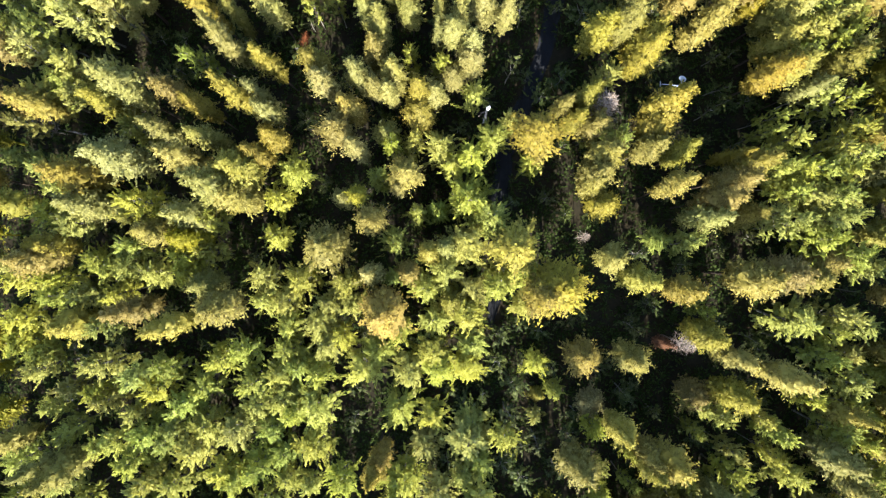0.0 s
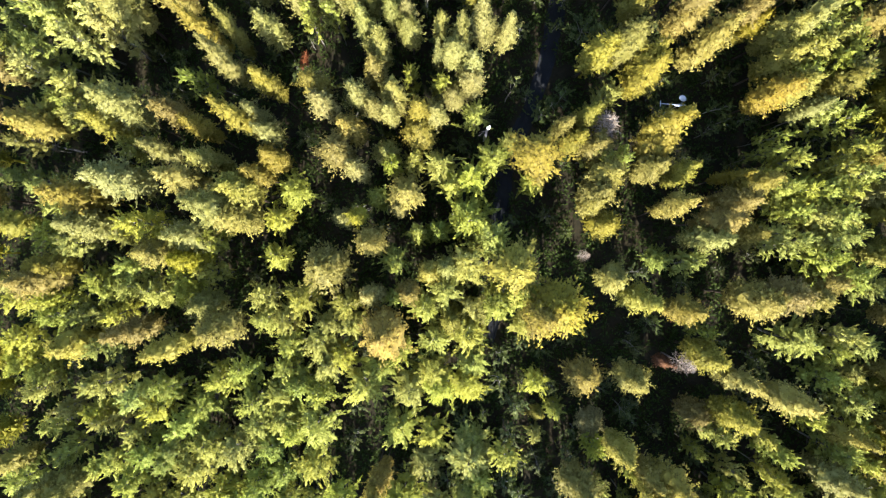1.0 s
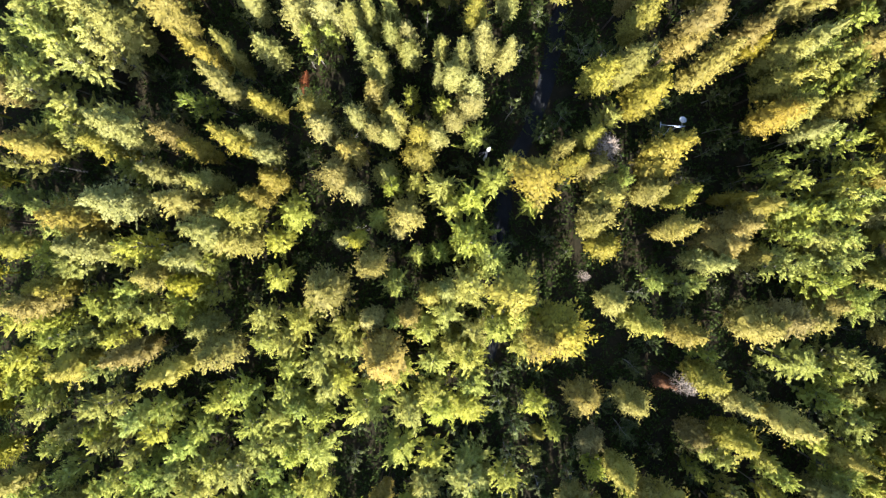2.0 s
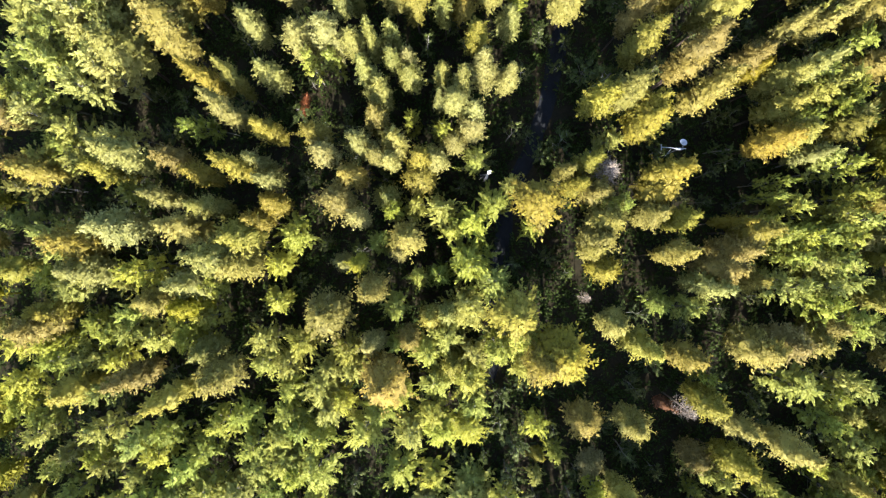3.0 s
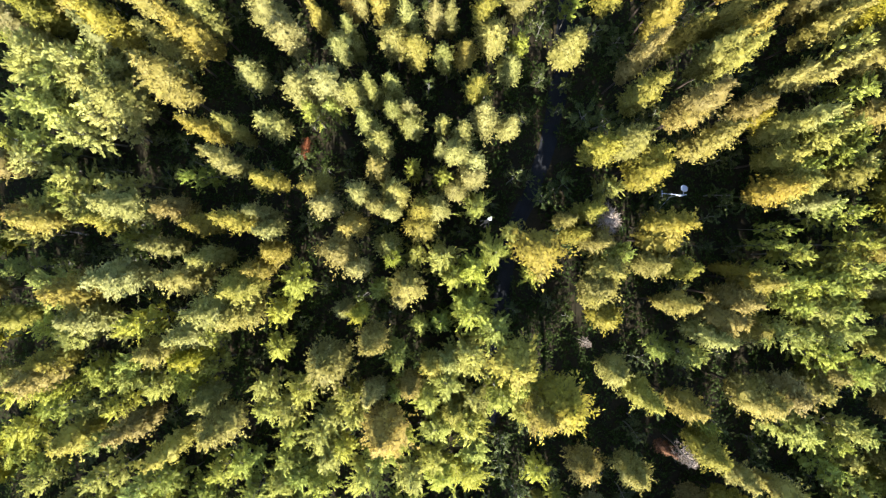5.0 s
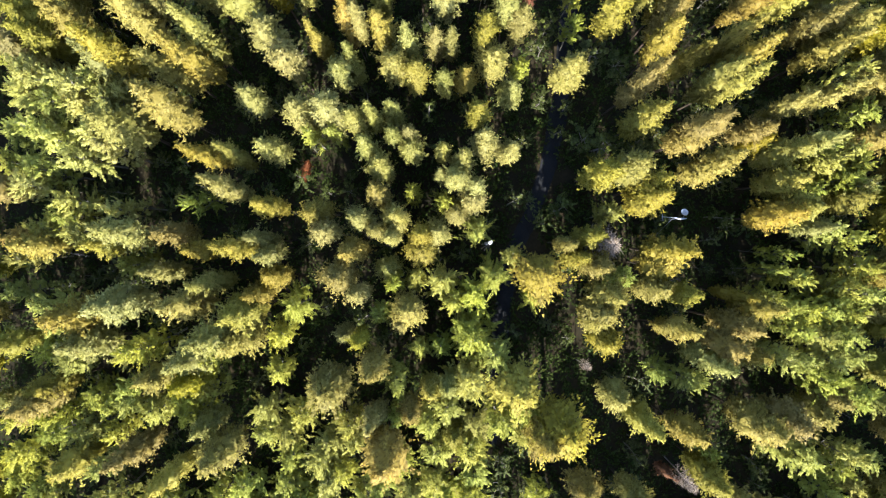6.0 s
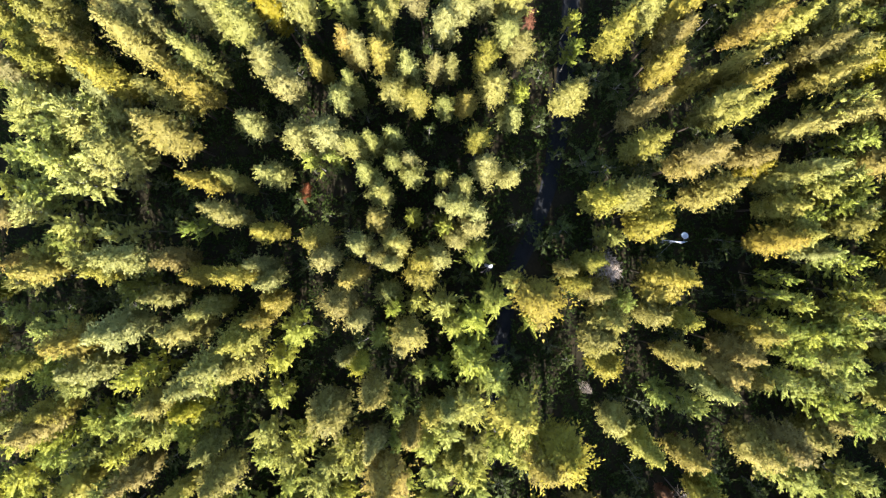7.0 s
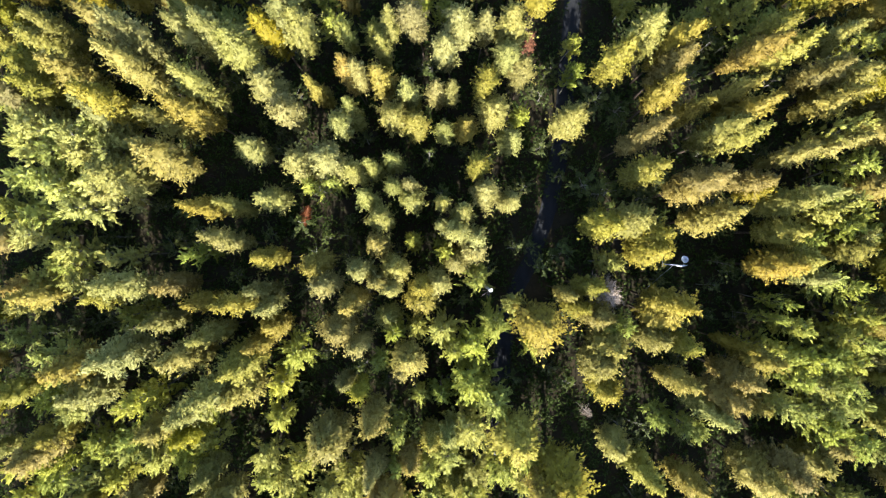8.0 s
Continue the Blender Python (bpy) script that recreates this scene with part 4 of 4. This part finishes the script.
young_tree(-1.8, 32.3, 7.6, 1.35, "green")
young_tree(-9.7, 34.2, 7.6, 1.35, "green")
rust_pine(9.7, 45.7, 9.2, 1.3)
rust_pine(26.9, 38.8, 8.7, 0.7)
bare_tree(17.1, 1.5, 7.0, 0.75)
leaning_pine((-18.3, 23.0), (-16.4, 26.3), 5.0, 0.6)
bare_tree(18.1, 15.9, 13.4, 2.3)
bare_tree(27.4, -10.9, 12.1, 1.26)
rust_pine(27.2, -11.5, 8.1, 0.83)
rust_pine(27.8, -5.9, 8.9, 0.82)


# ---------------------------------------------------------------- things on the ground
def part(name, verts, faces, material, parent, label=""):
    ob = new(name, mesh_from(name, verts, faces, material))
    ob.parent = parent
    return tagged(ob, label)


def lathe(profile, n, centre, tilt):
    """A round body from (radius, height) pairs, tilted."""
    verts, faces = [], []
    m = Matrix.Translation(centre) @ tilt
    for r, z in profile:
        for k in range(n):
            a = 2 * math.pi * k / n
            verts.append(m @ Vector((r * math.cos(a), r * math.sin(a), z)))
    for j in range(len(profile) - 1):
        for k in range(n):
            i, i2 = j * n + k, j * n + (k + 1) % n
            faces.append((i, i2, i2 + n, i + n))
    return verts, faces


def antenna_mast():
    """A steel mast with a long side arm, a round dish and a stay."""
    base = new("antenna_mast")
    base.location = (27.6, 19.15, ground_height(27.6, 19.15))
    part("mast", *tube([(0, 0, -0.1), (0, 0, 3.5), (0, 0, 7.1)], (0.075, 0.065, 0.055), 10), STEEL, base)
    part("side_arm", *tube([(0.75, 0.0, 6.95), (0, 0.0, 6.97), (-2.15, 0.16, 7.0)], (0.04, 0.05, 0.04), 8), STEEL, base)
    part("end_bar", *tube([(-2.15, -0.18, 7.0), (-2.15, 0.16, 7.0), (-2.15, 0.50, 7.0)], (0.055, 0.055, 0.055), 8), STEEL, base)
    part("bracket", *tube([(-0.55, 0.0, 6.97), (0.0, -0.12, 6.98), (0.5, -0.05, 6.97)], (0.07, 0.09, 0.05), 8), STEEL, base)
    part("dish_arm", *tube([(0.3, 0.0, 6.97), (0.38, 0.3, 7.0), (0.4, 0.62, 7.02)], (0.03, 0.03, 0.03), 8), STEEL, base)
    dish = [(0.0, 0.0), (0.14, 0.01), (0.28, 0.045), (0.38, 0.09), (0.42, 0.115), (0.425, 0.105), (0.38, 0.065), (0.28, 0.02), (0.14, -0.02), (0.0, -0.03)]
    part("dish", *lathe(dish, 28, (0.4, 0.68, 7.05), pose(0, 0, 0, -20, 5, 0)), DISH_PAINT, base, "round pale grey dish")
    part("feed", *tube([(0.4, 0.68, 7.05), (0.41, 0.66, 7.22), (0.41, 0.65, 7.30)], (0.03, 0.03, 0.06), 8), STEEL, base)
    part("stay", *tube([(-1.0, -0.1, 6.9), (-1.75, -1.95, 3.5), (-2.5, -3.85, 0.0)], (0.03, 0.014, 0.012), 6), STEEL, base)
    return tagged(base, "grey steel antenna mast with a round pale dish", "antenna mast")


antenna_mast()


def broken_birch(x, y, tall):
    """A dead birch snapped off, with a splintered head and a few bare stubs."""
    rng = random.Random(4)
    tree = new("broken_birch")
    tree.location = (x, y, ground_height(x, y) - 0.05)
    part("trunk", *tube([(0, 0, 0), (0.06, -0.03, 0.35 * tall), (-0.04, 0.03, 0.7 * tall), (0, 0, tall - 0.55)], (0.19, 0.15, 0.13, 0.12), 10), WHITE_BARK, tree)
    head = [([(0, 0, tall - 0.75), (0.03, 0.01, tall - 0.35), (0.06, 0.05, tall - 0.1)], (0.13, 0.22, 0.17))]
    for k in range(11):
        ang, out = k * 2.4, rng.uniform(0.10, 0.24)
        side = Vector((math.cos(ang), 1.25 * math.sin(ang), 0))
        head.append(([side * 0.08 + Vector((0.03, 0.01, tall - 0.5)), side * out * 0.8 + Vector((0.04, 0.02, tall - 0.2)), side * out + Vector((0.05, 0.04, tall + rng.uniform(-0.12, 0.08)))], (0.07, 0.08, 0.03)))
    part("splintered_head", *tubes(head, 7), WHITE_BARK, tree, "pale splintered broken head")
    for ang, z, reach in ((215, 0.90, 1.3), (238, 0.84, 1.1), (262, 0.88, 0.8), (190, 0.78, 1.0), (60, 0.80, 0.6)):
        out = Vector((math.cos(radians(ang)), math.sin(radians(ang)), 0))
        part("branch", *tube([(0, 0, z * tall), out * 0.5 * reach + Vector((0, 0, z * tall + 0.05)), out * reach + Vector((0, 0, z * tall - 0.25))], (0.045, 0.03, 0.012), 6), DEAD_WOOD, tree)
    return tagged(tree, "dead white birch snapped off beside the gravel track", "dead tree")


broken_birch(5.23, 16.26, 7.95)


def fallen_tree(x, y, z, turn):
    trunk, twigs = bare_meshes(8, 6.5, 1.5)[:2]
    tree = new("fallen_tree")
    tree.matrix_world = pose(x, y, z, 0, 80, turn)
    for name, me in (("trunk", trunk), ("branchwork", twigs)):
        ob = new(name, me)
        ob.parent = tree
        if name == "branchwork":
            tagged(ob, kind="stuff")
    return tagged(tree, "fallen dead tree with bleached grey branches", "fallen tree")


fallen_tree(-45.5, 14.6, 0.4, 168)

# ---------------------------------------------------------------- the forest's edge round them and the low trees between
fill_rng = random.Random(7)


def free_spot(x, y, gap):
    return all((x - a) ** 2 + (y - b) ** 2 > (gap + 0.5 * c) ** 2 for a, b, c in TOPS)


def inside(x, y):
    return -47.5 < x < 47.5 and -25 < y < 46.5


def fill_edge():
    for k in range(2200):
        x, y = fill_rng.uniform(-52, 52), fill_rng.uniform(-30, 51)
        if inside(x, y) or not free_spot(x, y, 1.9) or abs(x - track_x(y)) < 3.2 or (x < -46 and y < 4 and fill_rng.random() < 0.86):
            continue
        if fill_rng.random() < (0.12 if y < -22 and x < 12 else 0.55):
            pine(round(x, 1), round(y, 1), fill_rng.uniform(14.5, 19.5), fill_rng.uniform(1.3, 1.9), fill_rng.choice(("gold", "gold", "pale", "olive")))
        else:
            broadleaf(round(x, 1), round(y, 1), fill_rng.uniform(8, 11), fill_rng.uniform(1.4, 2.1), fill_rng.choice(("lime", "green")))


def fill_low():
    made = 0
    for k in range(6000):
        x, y = fill_rng.uniform(-50, 50), fill_rng.uniform(-28, 49)
        if made >= 235 or math.hypot(x - 5.6, y - 14.5) < 3.0 or abs(x - track_x(y)) < 2.6 or not free_spot(x, y, 0.45):
            continue
        made += 1
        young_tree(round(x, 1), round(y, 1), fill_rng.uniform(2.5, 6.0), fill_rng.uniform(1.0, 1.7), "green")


# Eight young trees added along the track to block sun that reaches it.
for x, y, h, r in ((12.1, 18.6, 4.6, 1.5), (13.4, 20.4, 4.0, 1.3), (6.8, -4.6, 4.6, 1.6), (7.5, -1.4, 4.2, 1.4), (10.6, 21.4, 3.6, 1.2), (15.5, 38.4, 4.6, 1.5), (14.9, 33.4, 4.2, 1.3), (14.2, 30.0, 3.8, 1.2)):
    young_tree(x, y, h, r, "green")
fill_edge()
fill_low()


def make_undergrowth():
    """Low bushes and ferns on the forest floor."""
    rng = np.random.RandomState(21)
    n = 18000
    x, y = rng.uniform(-64, 64, n), rng.uniform(-36, 60, n)
    keep = (np.abs(x - np.interp(y, [p[1] for p in TRACK_LINE], [p[0] for p in TRACK_LINE])) > 0.9 + 0.8 * rng.rand(n)) | (y < -10)
    x, y = x[keep], y[keep]
    n = len(x)
    z = np.array([ground_height(a, b) for a, b in zip(x, y)])
    tall = rng.uniform(0.4, 1.9, n) ** 1.4
    per = 14
    c = np.repeat(np.stack((x, y, z), 1), per, 0)
    t = np.repeat(tall, per)
    ang = rng.uniform(0, 2 * np.pi, n * per)
    rr = rng.rand(n * per) ** 0.5
    c = c + np.stack((np.cos(ang) * 0.45 * t * rr, np.sin(ang) * 0.45 * t * rr, t * rng.uniform(0.1, 0.8, n * per)), 1)
    d = unit(np.stack((np.cos(ang), np.sin(ang), rng.uniform(-0.1, 0.9, n * per)), 1))
    s = unit(np.cross(d, np.array((0, 0, 1.0)) + rng.normal(0, 0.4, (n * per, 3))))
    v, q = blades(c, d, s, 0.17 + 0.12 * t, 0.10 + 0.07 * t)
    ob = new("undergrowth", mesh_from("undergrowth", v, q, UNDERGROWTH_WITH_SHADE))
    return tagged(ob, "low bushes and ferns with deep shade put into their green", "undergrowth", kind="stuff")


make_undergrowth()


def make_woodland():
    """The forest farther out, all round: added, mostly unseen, thickest southwards to block sun."""
    rng = np.random.RandomState(31)
    vs, fs, off = [], [], 0
    count = 0
    for k in range(6000):
        x, y = rng.uniform(-80, 80), rng.uniform(-75, 85)
        if (-52.3 < x < 52.3 and -30.4 < y < 51.4) or abs(x - track_x(y)) < 3.5 or count >= 850 or (y > -31 and rng.rand() < 0.4):
            continue
        count += 1
        h, r = (rng.uniform(8, 12) if x < 12 and y < 0 else rng.uniform(12, 18)), rng.uniform(1.7, 2.6)
        # a lumpy cone of boughs, and needle sprays standing out of it
        rows, cols = 12, 8
        s = (np.arange(rows) / (rows - 1))[:, None]
        ang = 2 * np.pi * (np.arange(cols)[None, :] + 0.5 * (np.arange(rows)[:, None] % 2)) / cols
        rad = r * 0.46 * crown_width(s, 0.8, 0.55, 0.5) * rng.uniform(0.6, 1.4, (rows, cols)) + 0.03
        body = np.stack((x + rad * np.cos(ang), y + rad * np.sin(ang), np.broadcast_to(h * (1 - 0.78 * s), ang.shape) + rng.normal(0, 0.15, ang.shape)), -1).reshape(-1, 3)
        vs.append(body)
        fs.append([((j + 1) * cols + i + off, (j + 1) * cols + (i + 1) % cols + off, j * cols + (i + 1) % cols + off, j * cols + i + off) for j in range(rows - 1) for i in range(cols)])
        off += len(body)
        m = 330
        s = rng.rand(m) ** 0.7
        ang = rng.uniform(0, 2 * np.pi, m)
        rad = r * crown_width(s, 0.8, 0.55, 0.5) * rng.uniform(0.38, 0.95, m)
        o = np.stack((np.cos(ang), np.sin(ang), np.zeros(m)), 1)
        c = np.array((x, y, 0)) + o * rad[:, None] + np.stack((0 * s, 0 * s, h * (1 - 0.8 * s)), 1)
        d = unit(o * 0.9 + np.array((0, 0, 0.4)) + rng.normal(0, 0.45, (m, 3)))
        sd = unit(np.cross(d, np.array((0, 0, 1.0)) + rng.normal(0, 0.35, (m, 3))))
        v, q = blades(c, d, sd, rng.uniform(0.3, 0.6, m), rng.uniform(0.16, 0.3, m))
        vs.append(v)
        fs.append(q + off)
        off += len(v)
        tv, tf = tube([(x, y, -0.2), (x, y, h * 0.5), (x, y, h * 0.97)], (0.16, 0.11, 0.02), 4)
        vs.append(np.array([tuple(p) for p in tv]))
        fs.append([tuple(i + off for i in f) for f in tf])
        off += len(tv)
    verts = np.concatenate(vs)
    faces = [tuple(q) for f in fs for q in f]
    ob = new("woodland", mesh_from("woodland", verts, faces, NEEDLES["olive"]))
    return tagged(ob, "dense mixed forest added all round, mostly out of view", "forest", kind="stuff")


make_woodland()
